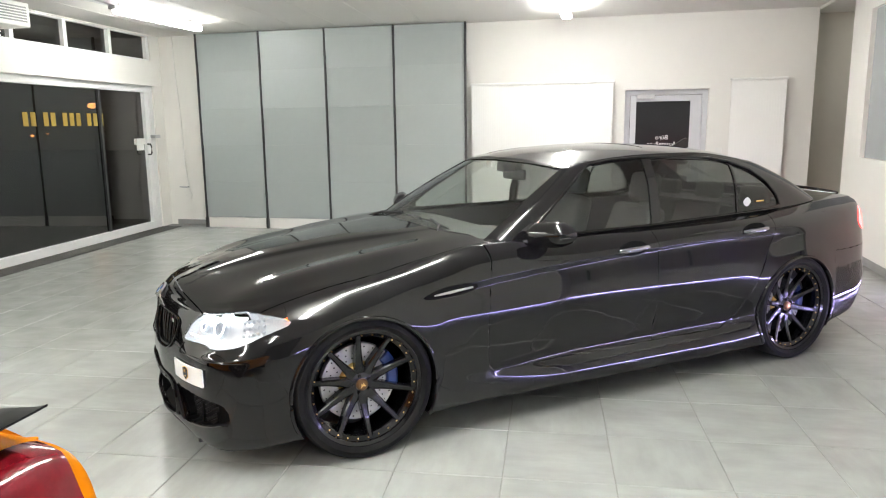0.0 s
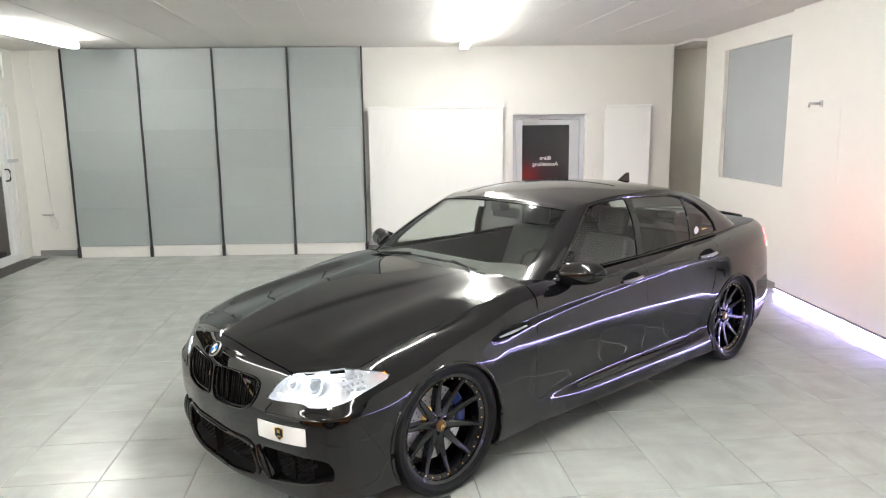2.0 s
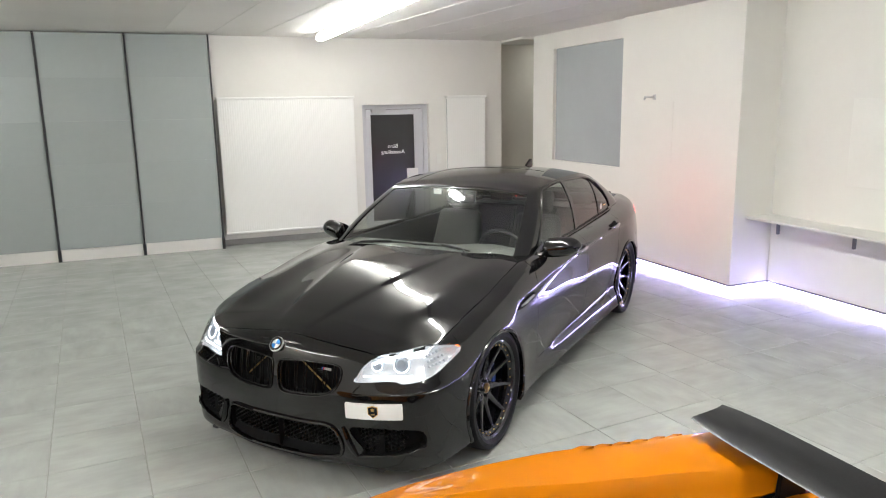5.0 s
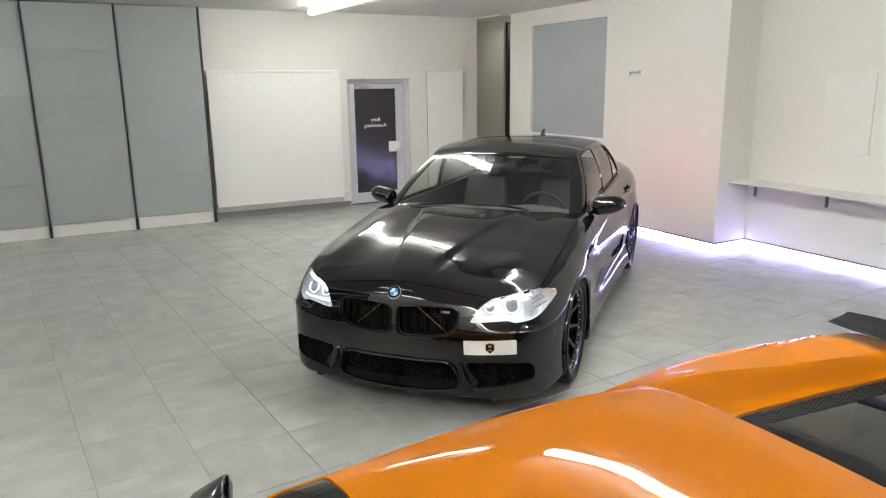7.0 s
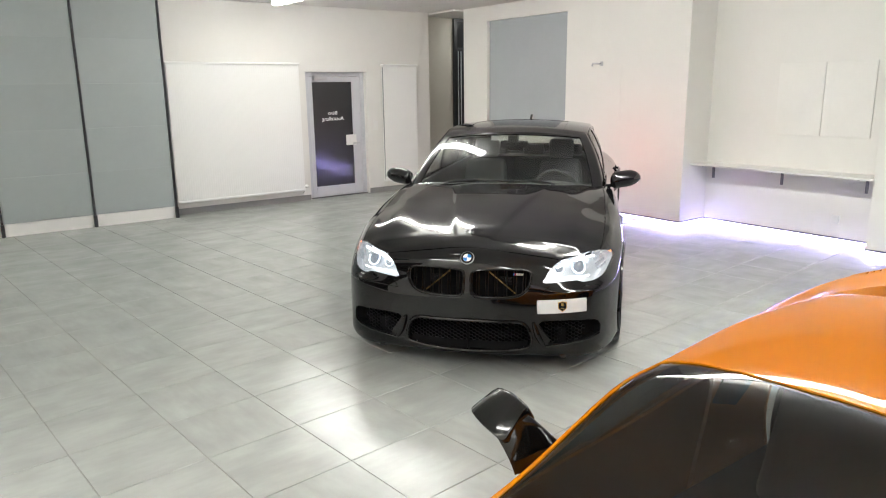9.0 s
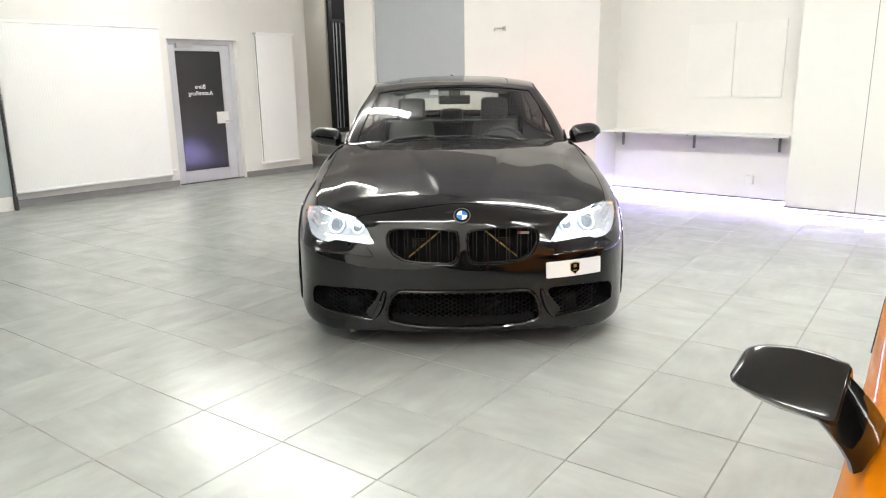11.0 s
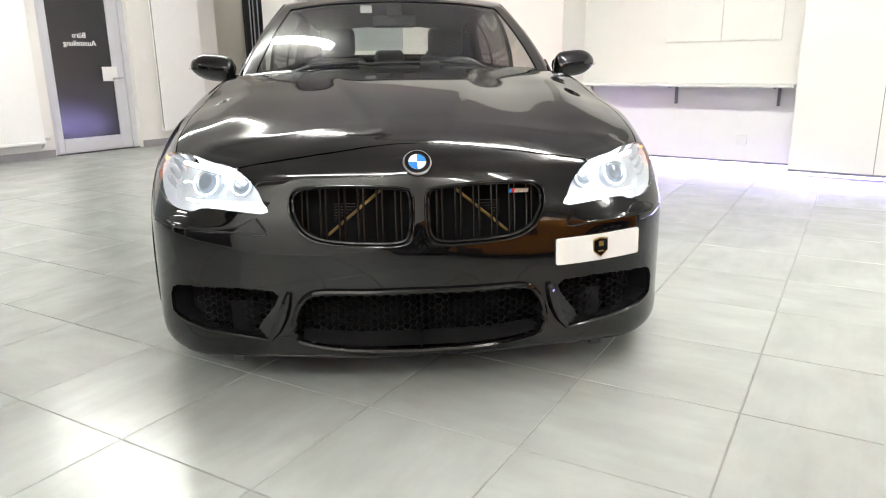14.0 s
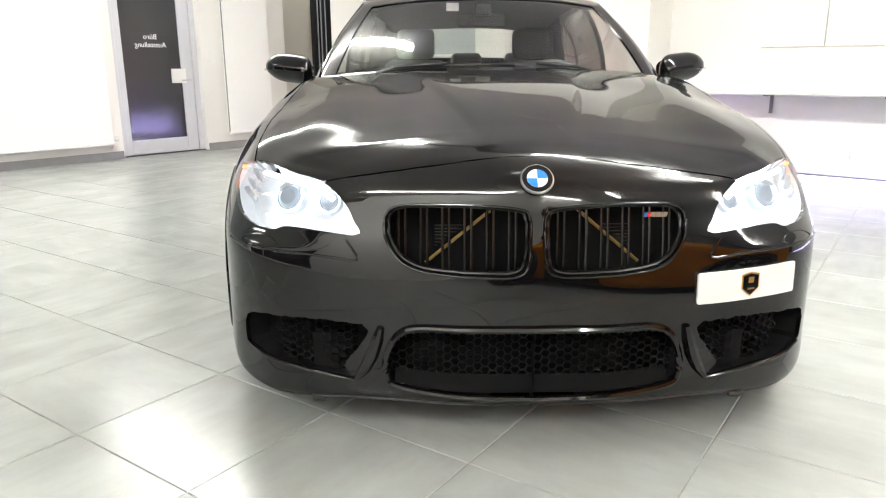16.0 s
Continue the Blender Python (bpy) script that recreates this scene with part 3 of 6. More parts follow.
def cut(bm, keep):
    """Trims a sheet along keep(x, y, z, u, v) = 0 and leaves the side above zero."""
    lu, lv = bm.verts.layers.float["u"], bm.verts.layers.float["v"]
    val = {}
    for v in bm.verts:
        k = keep(v.co.x, v.co.y, v.co.z, v[lu], v[lv])
        val[v] = 0.0 if abs(k) < 1e-6 else k
    for e in list(bm.edges):
        a, b = e.verts
        if val[a] * val[b] < 0:
            lo, hi = 0.0, 1.0
            t = val[a] / (val[a] - val[b])
            for _ in range(4):
                p = a.co.lerp(b.co, t)
                k = keep(p.x, p.y, p.z, a[lu] + (b[lu] - a[lu]) * t, a[lv] + (b[lv] - a[lv]) * t)
                if k * val[a] > 0:
                    lo, ka = t, k
                else:
                    hi = t
                t = (lo + hi) / 2 if _ else min(max(val[a] / (val[a] - val[b] + 1e-12), 0.02), 0.98)
            t = min(max(t, 0.001), 0.999)
            uu, vv = a[lu] + (b[lu] - a[lu]) * t, a[lv] + (b[lv] - a[lv]) * t
            _, w = bmesh.utils.edge_split(e, a, t)
            w[lu], w[lv] = uu, vv
            val[w] = 0.0
    for f in list(bm.faces):
        zero = [v for v in f.verts if val[v] == 0.0]
        if len(zero) == 2 and any(val[v] > 0 for v in f.verts) and any(val[v] < 0 for v in f.verts):
            i, j = (list(f.verts).index(v) for v in zero)
            if abs(i - j) not in (1, len(f.verts) - 1):
                bmesh.utils.face_split(f, zero[0], zero[1])
    drop = [f for f in bm.faces if sum(val[v] for v in f.verts) < 0]
    bmesh.ops.delete(bm, geom=drop, context="FACES")
    return bm


def flange(bm, depth=0.012):
    """Folds the free edges inwards, so that the sheet shows a thickness."""
    bm.normal_update()
    edges = [e for e in bm.edges if e.is_boundary and not (abs(e.verts[0].co.y) < 1e-4 and abs(e.verts[1].co.y) < 1e-4)]
    nor = {v: v.normal.copy() for e in edges for v in e.verts}
    r = bmesh.ops.extrude_edge_only(bm, edges=edges)
    twin = {}
    for v in r["geom"]:
        if isinstance(v, bmesh.types.BMVert):
            twin[v] = None
    place = {tuple(round(c, 6) for c in v.co): n for v, n in nor.items()}
    for v in twin:
        n = place.get(tuple(round(c, 6) for c in v.co))
        if n:
            v.co -= n * depth
    return bm


def mirrored(bm, weld=True):
    """Adds the other half (y turned round)."""
    geom = list(bm.verts) + list(bm.edges) + list(bm.faces)
    r = bmesh.ops.duplicate(bm, geom=geom)
    new_v = [g for g in r["geom"] if isinstance(g, bmesh.types.BMVert)]
    new_f = [g for g in r["geom"] if isinstance(g, bmesh.types.BMFace)]
    for v in new_v:
        v.co.y = -v.co.y
    bmesh.ops.reverse_faces(bm, faces=new_f)
    if weld:
        bmesh.ops.remove_doubles(bm, verts=[v for v in bm.verts if abs(v.co.y) < 1e-4], dist=1e-4)
    return bm


def flipped(bm):
    b2 = bm.copy()
    for v in b2.verts:
        v.co.y = -v.co.y
    bmesh.ops.reverse_faces(b2, faces=b2.faces)
    return b2


def pushed(bm, d):
    """Moves a sheet along its normals."""
    bm.normal_update()
    for v in bm.verts:
        v.co += v.normal * d
    return bm


# ---- car materials ----
BLACK_PAINT = material("black_paint", (0.0040, 0.0038, 0.0042), 0.04, vary=0.08, scale=3, spec=0.56)
GLOSS_BLACK = material("gloss_black", (0.005, 0.005, 0.005), 0.1, spec=0.5)
SATIN_BLACK = material("satin_black_plastic", (0.012, 0.012, 0.013), 0.45, vary=0.1, scale=15, bump=0.1, bump_scale=400)
RUBBER = material("tyre_rubber", (0.008, 0.008, 0.0085), 0.5, spec=0.15, vary=0.12, scale=25, bump=0.1, bump_scale=200)
RIM_BLACK = material("rim_black", (0.004, 0.004, 0.005), 0.16, coat=0.25, spec=0.35)
DISC = material("brake_disc", (0.62, 0.61, 0.59), 0.42, metal=0.45, vary=0.08, scale=40)
CALIPER = material("caliper_blue", (0.010, 0.035, 0.19), 0.3, coat=0.5)
BRASS = material("gold_metal", (0.72, 0.47, 0.16), 0.28, metal=1.0, vary=0.05, scale=30)
BRACE = material("gold_paint", (0.34, 0.21, 0.06), 0.35, metal=0.6)
HANDLE = material("handle_metal", (0.36, 0.36, 0.38), 0.14, metal=1.0)
GRILLE_BLACK = material("grille_black", (0.005, 0.005, 0.005), 0.22, spec=0.3)
BRONZE = material("bronze_cap", (0.17, 0.095, 0.04), 0.3, metal=0.8)
WINDSCREEN = glass("windscreen_glass", (0.86, 0.89, 0.86), 0.05, 0.09)
SIDE_GLASS = glass("side_glass", (0.72, 0.76, 0.73))
TINTED = glass("tinted_glass", (0.21, 0.22, 0.21))
LENS = glass("lamp_lens", (0.93, 0.94, 0.95))
# the bowl's own glow stands for lamp light on the reflector
GLOWING_BOWL = material("glowing_bowl", (0.62, 0.63, 0.65), 0.25, metal=0.6, vary=0.1, scale=20, emit=(0.88, 0.95, 1.0), glow=0.14)
LAMP_GLOW = material("lamp_glow", (1, 1, 1), 0.4, emit=(0.86, 0.94, 1.0), glow=5.0)
RING_GLOW = material("ring_glow", (1, 1, 1), 0.4, emit=(0.86, 0.94, 1.0), glow=4.0)
AMBER = material("amber_glow", (0.9, 0.35, 0.05), 0.4, emit=(1.0, 0.15, 0.012), glow=2.6)
RED_LENS = material("red_lens", (0.35, 0.01, 0.015), 0.1, coat=0.5, emit=(1.0, 0.05, 0.05), glow=8.0)
LEATHER = material("seat_leather", (0.045, 0.045, 0.047), 0.5, vary=0.05, scale=4)
GREY_LEATHER = material("grey_leather", (0.13, 0.135, 0.132), 0.5, vary=0.05, scale=4)
DASH = material("dashboard", (0.09, 0.093, 0.088), 0.6, vary=0.05, scale=5)
BLUE_MARK = material("blue_enamel", (0.03, 0.20, 0.62), 0.2, coat=0.5)
WHITE_MARK = material("white_enamel", (0.82, 0.82, 0.83), 0.2, coat=0.5)
RED_MARK = material("red_enamel", (0.6, 0.02, 0.03), 0.2, coat=0.5)
PLATE_WHITE = material("plate_white", (0.80, 0.80, 0.80), 0.35, vary=0.02, scale=6)
DARK_VOID = material("dark_duct", (0.006, 0.006, 0.0065), 0.9, spec=0.1)
MESH_METAL = material("intake_mesh", (0.010, 0.010, 0.010), 0.4, spec=0.25)
ORANGE = material("orange_paint", (0.53, 0.162, 0.003), 0.55, coat=0.45, vary=0.008, scale=4, spec=0.0)
CARBON = material("carbon_fibre", (0.007, 0.007, 0.0075), 0.3, coat=0.08, spec=0.15, vary=0.4, scale=160, stretch=(1, 1, 3))
WINE_DARK = material("wine_dark_ribs", (0.03, 0.002, 0.005), 0.15, coat=0.5)
WINE_LENS = material("wine_red_lens", (0.13, 0.004, 0.009), 0.08, coat=0.6, vary=0.25, scale=14)
# a faint glow in the grey stands for lamp light falling on it
SHROUD = material("lamp_shroud", (0.34, 0.37, 0.40), 0.3, metal=0.5, emit=(0.86, 0.94, 1.0), glow=0.07)
PROJECTOR = material("projector_lens", (0.16, 0.18, 0.21), 0.06, coat=0.5, emit=(0.8, 0.9, 1.0), glow=0.10)


# ---- the black saloon ----
# plan outline of the widest level, nose to tail, left half; x forward from the front axle
OUT = [(0.835, 0), (0.83, 0.2), (0.787, 0.43), (0.745, 0.6), (0.685, 0.74), (0.58, 0.835), (0.43, 0.895), (0.2, 0.93), (0.0, 0.943), (-0.3, 0.943), (-0.7, 0.932), (-1.3, 0.928), (-1.9, 0.93), (-2.4, 0.934), (-2.75, 0.942), (-3.0, 0.945), (-3.3, 0.932), (-3.6, 0.89), (-3.82, 0.82), (-3.96, 0.70), (-4.04, 0.5), (-4.075, 0.25), (-4.085, 0)]
out_at = spline(range(len(OUT)), OUT)
# (inset, height) of each level, at points along the outline
LEVELS = {
    0: [(0.10, 0.135), (0.03, 0.135), (0.012, 0.165), (0.008, 0.25), (0.003, 0.36), (0.001, 0.44), (0.006, 0.52), (0.013, 0.58), (0.024, 0.64), (0.032, 0.69), (0.045, 0.728), (0.062, 0.752)],
    2: [(0.10, 0.13), (0.03, 0.13), (0.012, 0.16), (0.008, 0.25), (0.003, 0.36), (0.001, 0.44), (0.008, 0.515), (0.024, 0.58), (0.042, 0.63), (0.058, 0.68), (0.075, 0.715), (0.10, 0.738)],
    4: [(0.10, 0.115), (0.03, 0.115), (0.010, 0.145), (0.007, 0.25), (0.002, 0.36), (0.0, 0.45), (0.004, 0.535), (0.030, 0.575), (0.055, 0.625), (0.085, 0.685), (0.115, 0.73), (0.16, 0.755)],
    5.5: [(0.10, 0.125), (0.03, 0.125), (0.0, 0.155), (0.0, 0.25), (0.0, 0.36), (0.0, 0.45), (0.002, 0.54), (0.016, 0.585), (0.036, 0.635), (0.065, 0.695), (0.105, 0.745), (0.16, 0.772)],
    7: [(0.10, 0.16), (0.03, 0.16), (0.0, 0.19), (0.0, 0.28), (0.0, 0.40), (0.0, 0.50), (0.001, 0.57), (0.006, 0.63), (0.018, 0.69), (0.045, 0.745), (0.085, 0.80), (0.135, 0.828)],
    8.5: [(0.10, 0.16), (0.03, 0.16), (0.0, 0.19), (0.0, 0.28), (0.0, 0.40), (0.0, 0.52), (0.0, 0.62), (0.006, 0.685), (0.016, 0.745), (0.035, 0.80), (0.075, 0.85), (0.128, 0.875)],
    9.2: [(0.10, 0.163), (0.02, 0.163), (0.0, 0.195), (0.001, 0.28), (0.003, 0.39), (0.002, 0.51), (0.001, 0.62), (0.012, 0.725), (0.0145, 0.775), (0.024, 0.825), (0.064, 0.885), (0.123, 0.92)],
    10: [(0.10, 0.165), (0.015, 0.165), (0.0, 0.20), (0.005, 0.27), (0.014, 0.345), (0.009, 0.50), (0.004, 0.62), (0.020, 0.765), (0.0165, 0.805), (0.024, 0.845), (0.055, 0.915), (0.118, 0.962)],
    11: [(0.10, 0.15), (0.015, 0.15), (0.0, 0.19), (0.014, 0.265), (0.042, 0.34), (0.022, 0.50), (0.008, 0.63), (0.025, 0.807), (0.0200, 0.842), (0.029, 0.875), (0.065, 0.925), (0.128, 0.966)],
    13: [(0.10, 0.14), (0.015, 0.14), (0.0, 0.18), (0.014, 0.26), (0.044, 0.34), (0.024, 0.50), (0.010, 0.64), (0.028, 0.837), (0.0228, 0.872), (0.033, 0.905), (0.075, 0.945), (0.158, 0.982)],
    15: [(0.10, 0.16), (0.03, 0.16), (0.0, 0.20), (0.0, 0.28), (0.0, 0.40), (0.0, 0.52), (0.0, 0.64), (0.018, 0.82), (0.0225, 0.87), (0.038, 0.912), (0.09, 0.96), (0.18, 1.0)],
    17: [(0.16, 0.20), (0.06, 0.20), (0.03, 0.24), (0.016, 0.31), (0.004, 0.40), (0.0, 0.47), (0.006, 0.55), (0.014, 0.70), (0.034, 0.86), (0.055, 0.925), (0.10, 0.98), (0.19, 1.022)],
    19: [(0.18, 0.21), (0.08, 0.21), (0.05, 0.25), (0.025, 0.32), (0.005, 0.41), (0.0, 0.48), (0.012, 0.56), (0.025, 0.70), (0.045, 0.86), (0.06, 0.935), (0.075, 0.99), (0.12, 1.022)],
    22: [(0.18, 0.22), (0.10, 0.22), (0.06, 0.26), (0.03, 0.33), (0.005, 0.41), (0.0, 0.48), (0.018, 0.56), (0.05, 0.68), (0.06, 0.84), (0.05, 0.93), (0.025, 1.0), (0.035, 1.022)],
}
keys = sorted(LEVELS)
level_at = spline(keys, [[c for p in LEVELS[k] for c in p] for k in keys], limit=True)
hood_z = spline([-4.1, -4.0, -3.8, -3.5, -3.2, -0.9, -0.6, -0.3, 0.0, 0.3, 0.5, 0.66, 0.74, 0.775], [1.028, 1.04, 1.056, 1.075, 1.09, 1.03, 1.005, 0.975, 0.938, 0.888, 0.848, 0.808, 0.778, 0.753], limit=True)
NL, NT = 44, 36


WHEELS_X = (0.0, -3.03)
OUT = [(x - 0.065 * min(max((-2.4 - x) / 0.6, 0), 1), y) for x, y in OUT]
out_at = spline(range(len(OUT)), OUT)


def flare(x, z):
    """Soft outward swell of the side round the wheel arches."""
    r = min(math.hypot(x - w, z - 0.335) for w in WHEELS_X)
    f = min(max((0.53 - r) / 0.165, 0), 1)
    return 0.008 * f * f * (3 - 2 * f)


def saloon_section(i):
    p = out_at(i)
    q = (out_at(min(i + 0.02, 22)) - out_at(max(i - 0.02, 0)))
    n = np.array((-q[1], q[0]))
    n = n / (np.hypot(*n) + 1e-12)
    if n[0] * (p[0] + 1.6) + n[1] * p[1] < 0:
        n = -n
    if i <= 0 or i >= 22:
        n = np.array((1.0 if i <= 0 else -1.0, 0.0))
    lv = level_at(i).reshape(-1, 2)
    prof = spline(range(len(lv)), lv)
    pts = []
    for k in range(NL + 1):
        d, z = prof((len(lv) - 1) * k / NL)
        y = p[1] - n[1] * d
        if y > 0.75:
            y += flare(p[0] - n[0] * d, z)
        pts.append((p[0] - n[0] * d, max(y, 0.0), z))
    xs, ys, zs = pts[-1]
    zc = hood_z(xs)
    mid = 0.085 + 0.315 * min(max((0.78 - xs) / 1.5, 0), 1)
    lines = list(np.linspace(ys, mid + 0.02, 21))[1:] + list(np.linspace(mid + 0.02, mid - 0.02, 9))[1:] + list(np.linspace(mid - 0.02, 0, NT - 27))[1:] if ys > mid + 0.05 else list(np.linspace(ys, 0, NT + 1))[1:]
    for y in lines:
        f = y / max(ys, 1e-6)
        z = zs + (zc - zs) * (1 - f ** 2.1)
        if xs > -1.0:
            # bonnet: twin creases that run together towards the badge, soft crests over the wings
            a = 0.085 + 0.315 * min(max((0.78 - xs) / 1.5, 0), 1)
            f = min(max((0.765 - xs) / 0.52, 0), 1)
            rise = f * f * (3 - 2 * f) * min(max((xs + 0.62) / 0.4, 0.2), 1)
            z += rise * ((0.010 + 0.006 * min(max((0.7 - xs) / 0.5, 0), 1)) / (1 + math.exp(min((y - a) / 0.010, 50))) + 0.018 * math.exp(-((y - 0.62) / 0.10) ** 2) - 0.006 * math.exp(-((y - 0.40) / 0.11) ** 2))
        pts.append((xs, y, z))
    return pts


def steps(a, b, n):
    return [a + (b - a) * k / n for k in range(n)]


STATIONS = steps(0, 4, 30) + steps(4, 8, 34) + steps(8, 10, 16) + steps(10, 14, 44) + steps(14, 17, 30) + steps(17, 22, 34) + [22]
SHELL = grid_bm([saloon_section(i) for i in STATIONS], STATIONS)
arc_tab = [(i, *out_at(i)) for i in steps(0, 22, 880) + [22]]


def arc_of(x, y):
    """Where along the outline a plan point lies."""
    return min(arc_tab, key=lambda r: (r[1] - x) ** 2 + (r[2] - y) ** 2)[0]


ARCH_R = 0.362


def arch(x, z):
    return min(math.hypot(x, z - 0.335), math.hypot(x - WHEELS_X[1], z - 0.335)) - ARCH_R


HOOD = smooth_poly([(0.722, -0.3), (0.722, 0.0), (0.716, 0.2), (0.701, 0.32), (0.688, 0.40), (0.675, 0.48), (0.663, 0.56), (0.65, 0.66), (0.60, 0.745), (0.48, 0.782), (0.3, 0.804), (0.0, 0.812), (-0.3, 0.808), (-0.6, 0.795), (-0.745, 0.765), (-0.70, 0.6), (-0.615, 0.35), (-0.585, 0.0), (-0.585, -0.3)], 4)
DOOR_F = [(-0.70, 1.2), (-0.70, 0.88), (-0.672, 0.60), (-0.668, 0.36), (-0.70, 0.315), (-1.80, 0.305), (-1.816, 0.5), (-1.82, 1.2)]
DOOR_R = [(-1.82, 1.2), (-1.816, 0.5), (-1.80, 0.305), (-2.36, 0.30), (-2.50, 0.37), (-2.63, 0.55), (-2.70, 0.70), (-2.745, 0.80), (-2.83, 0.97), (-2.86, 1.2)]
KIDNEY = smooth_poly([(0.018, 0.58), (0.021, 0.645), (0.05, 0.665), (0.18, 0.674), (0.30, 0.671), (0.352, 0.666), (0.382, 0.65), (0.391, 0.618), (0.384, 0.578), (0.355, 0.534), (0.305, 0.508), (0.23, 0.498), (0.15, 0.494), (0.06, 0.494), (0.026, 0.516)], 4)
INTAKE = smooth_poly([(-0.2, 0.352), (0.0, 0.352), (0.2, 0.352), (0.31, 0.350), (0.362, 0.325), (0.392, 0.26), (0.392, 0.205), (0.36, 0.178), (0.22, 0.160), (0.0, 0.152), (-0.2, 0.155)], 4)
LIGHT = smooth_poly([(2.2, 0.589), (2.27, 0.622), (2.45, 0.666), (2.68, 0.696), (2.95, 0.713), (3.4, 0.724), (3.9, 0.733), (4.6, 0.740), (5.4, 0.746), (6.1, 0.734), (6.42, 0.702), (5.75, 0.650), (5.1, 0.612), (4.5, 0.594), (3.95, 0.588), (3.7, 0.590), (3.5, 0.599), (2.85, 0.595)], 4)
SIDE_IN = [(arc_of(x, y), z) for x, y, z in ((0.787, 0.43, 0.352), (0.755, 0.56, 0.358), (0.68, 0.745, 0.354), (0.635, 0.795, 0.335), (0.615, 0.81, 0.30), (0.62, 0.808, 0.248), (0.68, 0.745, 0.224), (0.74, 0.61, 0.204), (0.775, 0.475, 0.186), (0.765, 0.51, 0.228), (0.782, 0.455, 0.305))]
ARCW = 0.2   # metres for one step along the outline, for even distances
CABIN = smooth_poly([(-0.60, -0.3), (-0.60, 0.0), (-0.625, 0.35), (-0.72, 0.62), (-0.80, 0.755), (-1.3, 0.79), (-1.9, 0.783), (-2.5, 0.768), (-3.0, 0.752), (-3.42, 0.69), (-3.53, 0.4), (-3.555, 0.0), (-3.555, -0.3)], 4)


def in_light(x, y, z, u):
    return sd_poly(u * ARCW, z, [(a * ARCW, b) for a, b in LIGHT]) if u < 8 and z > 0.5 else 1.0


def in_side(x, y, z, u):
    return sd_poly(u * ARCW, z, [(a * ARCW, b) for a, b in SIDE_IN]) if u < 7 and z < 0.45 else 1.0


def in_kidney(x, y, z, u):
    return sd_poly(y, z, KIDNEY) if u < 3.2 and 0.4 < z < 0.74 and x > 0.6 else 1.0


def in_intake(x, y, z, u):
    return sd_poly(y, z, INTAKE) if u < 3.2 and z < 0.45 else 1.0


def in_hood(x, y, z, u, v):
    return sd_poly(x, y, HOOD) if v > NL - 8 and x > -0.9 else 1.0


def on_side(v):
    return v <= NL + 0.5


GAP = 0.0022
saloon = tagged(empty("car", pose(-1.548, 3.836, 0, 0, 0, 220.5)), "glossy black lowered sports saloon with its headlamps on", "car")


def take(*tests):
    bm = SHELL.copy()
    for t in tests:
        cut(bm, t)
    return bm


def panel(name, bm, both=True, label="", mat=None, parent=None):
    """A body panel; side panels are made for both sides."""
    flange(bm)
    if both:
        part(name, flipped(bm), mat or BLACK_PAINT, parent or saloon, label, smooth=True, sharp=30)
        return part(name, bm, mat or BLACK_PAINT, parent or saloon, label, smooth=True, sharp=30)
    mirrored(bm)
    return part(name, bm, mat or BLACK_PAINT, parent or saloon, label, smooth=True, sharp=30)


BUMP_X = 0.345
panel("bonnet", take(lambda x, y, z, u, v: -in_hood(x, y, z, u, v) - GAP, lambda x, y, z, u, v: in_light(x, y, z, u) - 0.003), False)
panel("front_bumper", take(lambda x, y, z, u, v: x - BUMP_X - GAP * 0.5 + 0.10 * max(0, 0.45 - z), lambda x, y, z, u, v: in_hood(x, y, z, u, v) - GAP, lambda x, y, z, u, v: in_light(x, y, z, u) - 0.001, lambda x, y, z, u, v: in_kidney(x, y, z, u), lambda x, y, z, u, v: in_intake(x, y, z, u), lambda x, y, z, u, v: in_side(x, y, z, u), lambda x, y, z, u, v: arch(x, z) if on_side(v) else 1), False)
panel("front_wing", take(lambda x, y, z, u, v: BUMP_X - GAP * 0.5 - 0.10 * max(0, 0.45 - z) - x, lambda x, y, z, u, v: x + 0.95, lambda x, y, z, u, v: in_hood(x, y, z, u, v) - GAP, lambda x, y, z, u, v: sd_poly(x, z, DOOR_F) - GAP if v <= NL else 1, lambda x, y, z, u, v: in_light(x, y, z, u) - 0.001, lambda x, y, z, u, v: arch(x, z) if on_side(v) else 1, lambda x, y, z, u, v: sd_poly(x, y, CABIN) if v > NL - 1 else 1, lambda x, y, z, u, v: 1 if v <= NL - 1 or x > -0.7 else 0.70 - y + 10 * (y > 0.70)))
panel("front_door", take(lambda x, y, z, u, v: -sd_poly(x, z, DOOR_F) - GAP, lambda x, y, z, u, v: NL + 0.3 - v))
panel("rear_door", take(lambda x, y, z, u, v: -sd_poly(x, z, DOOR_R) - GAP, lambda x, y, z, u, v: NL + 0.3 - v, lambda x, y, z, u, v: arch(x, z)))
panel("side_sill", take(lambda x, y, z, u, v: 0.345 - z, lambda x, y, z, u, v: -0.945 - x, lambda x, y, z, u, v: x + 2.8, lambda x, y, z, u, v: sd_poly(x, z, DOOR_F) - GAP, lambda x, y, z, u, v: sd_poly(x, z, DOOR_R) - GAP, lambda x, y, z, u, v: arch(x, z)))
panel("rear_wing", take(lambda x, y, z, u, v: -1.9 - x, lambda x, y, z, u, v: sd_poly(x, z, DOOR_R) - GAP if v <= NL else 1, lambda x, y, z, u, v: z - 0.345 if x > -2.8 else 1, lambda x, y, z, u, v: arch(x, z) if on_side(v) else 1, lambda x, y, z, u, v: sd_poly(x, y, CABIN) if v > NL - 1 else 1, lambda x, y, z, u, v: 1 if x < -2.6 or v <= NL - 1 else NL + 0.3 - v, lambda x, y, z, u, v: max(0.585 - z, z - 0.70, x + 3.42 - 0 if z >= 0.70 else x + 3.4), lambda x, y, z, u, v: max(x + 3.43, y - 0.60, 0.60 - z)) )
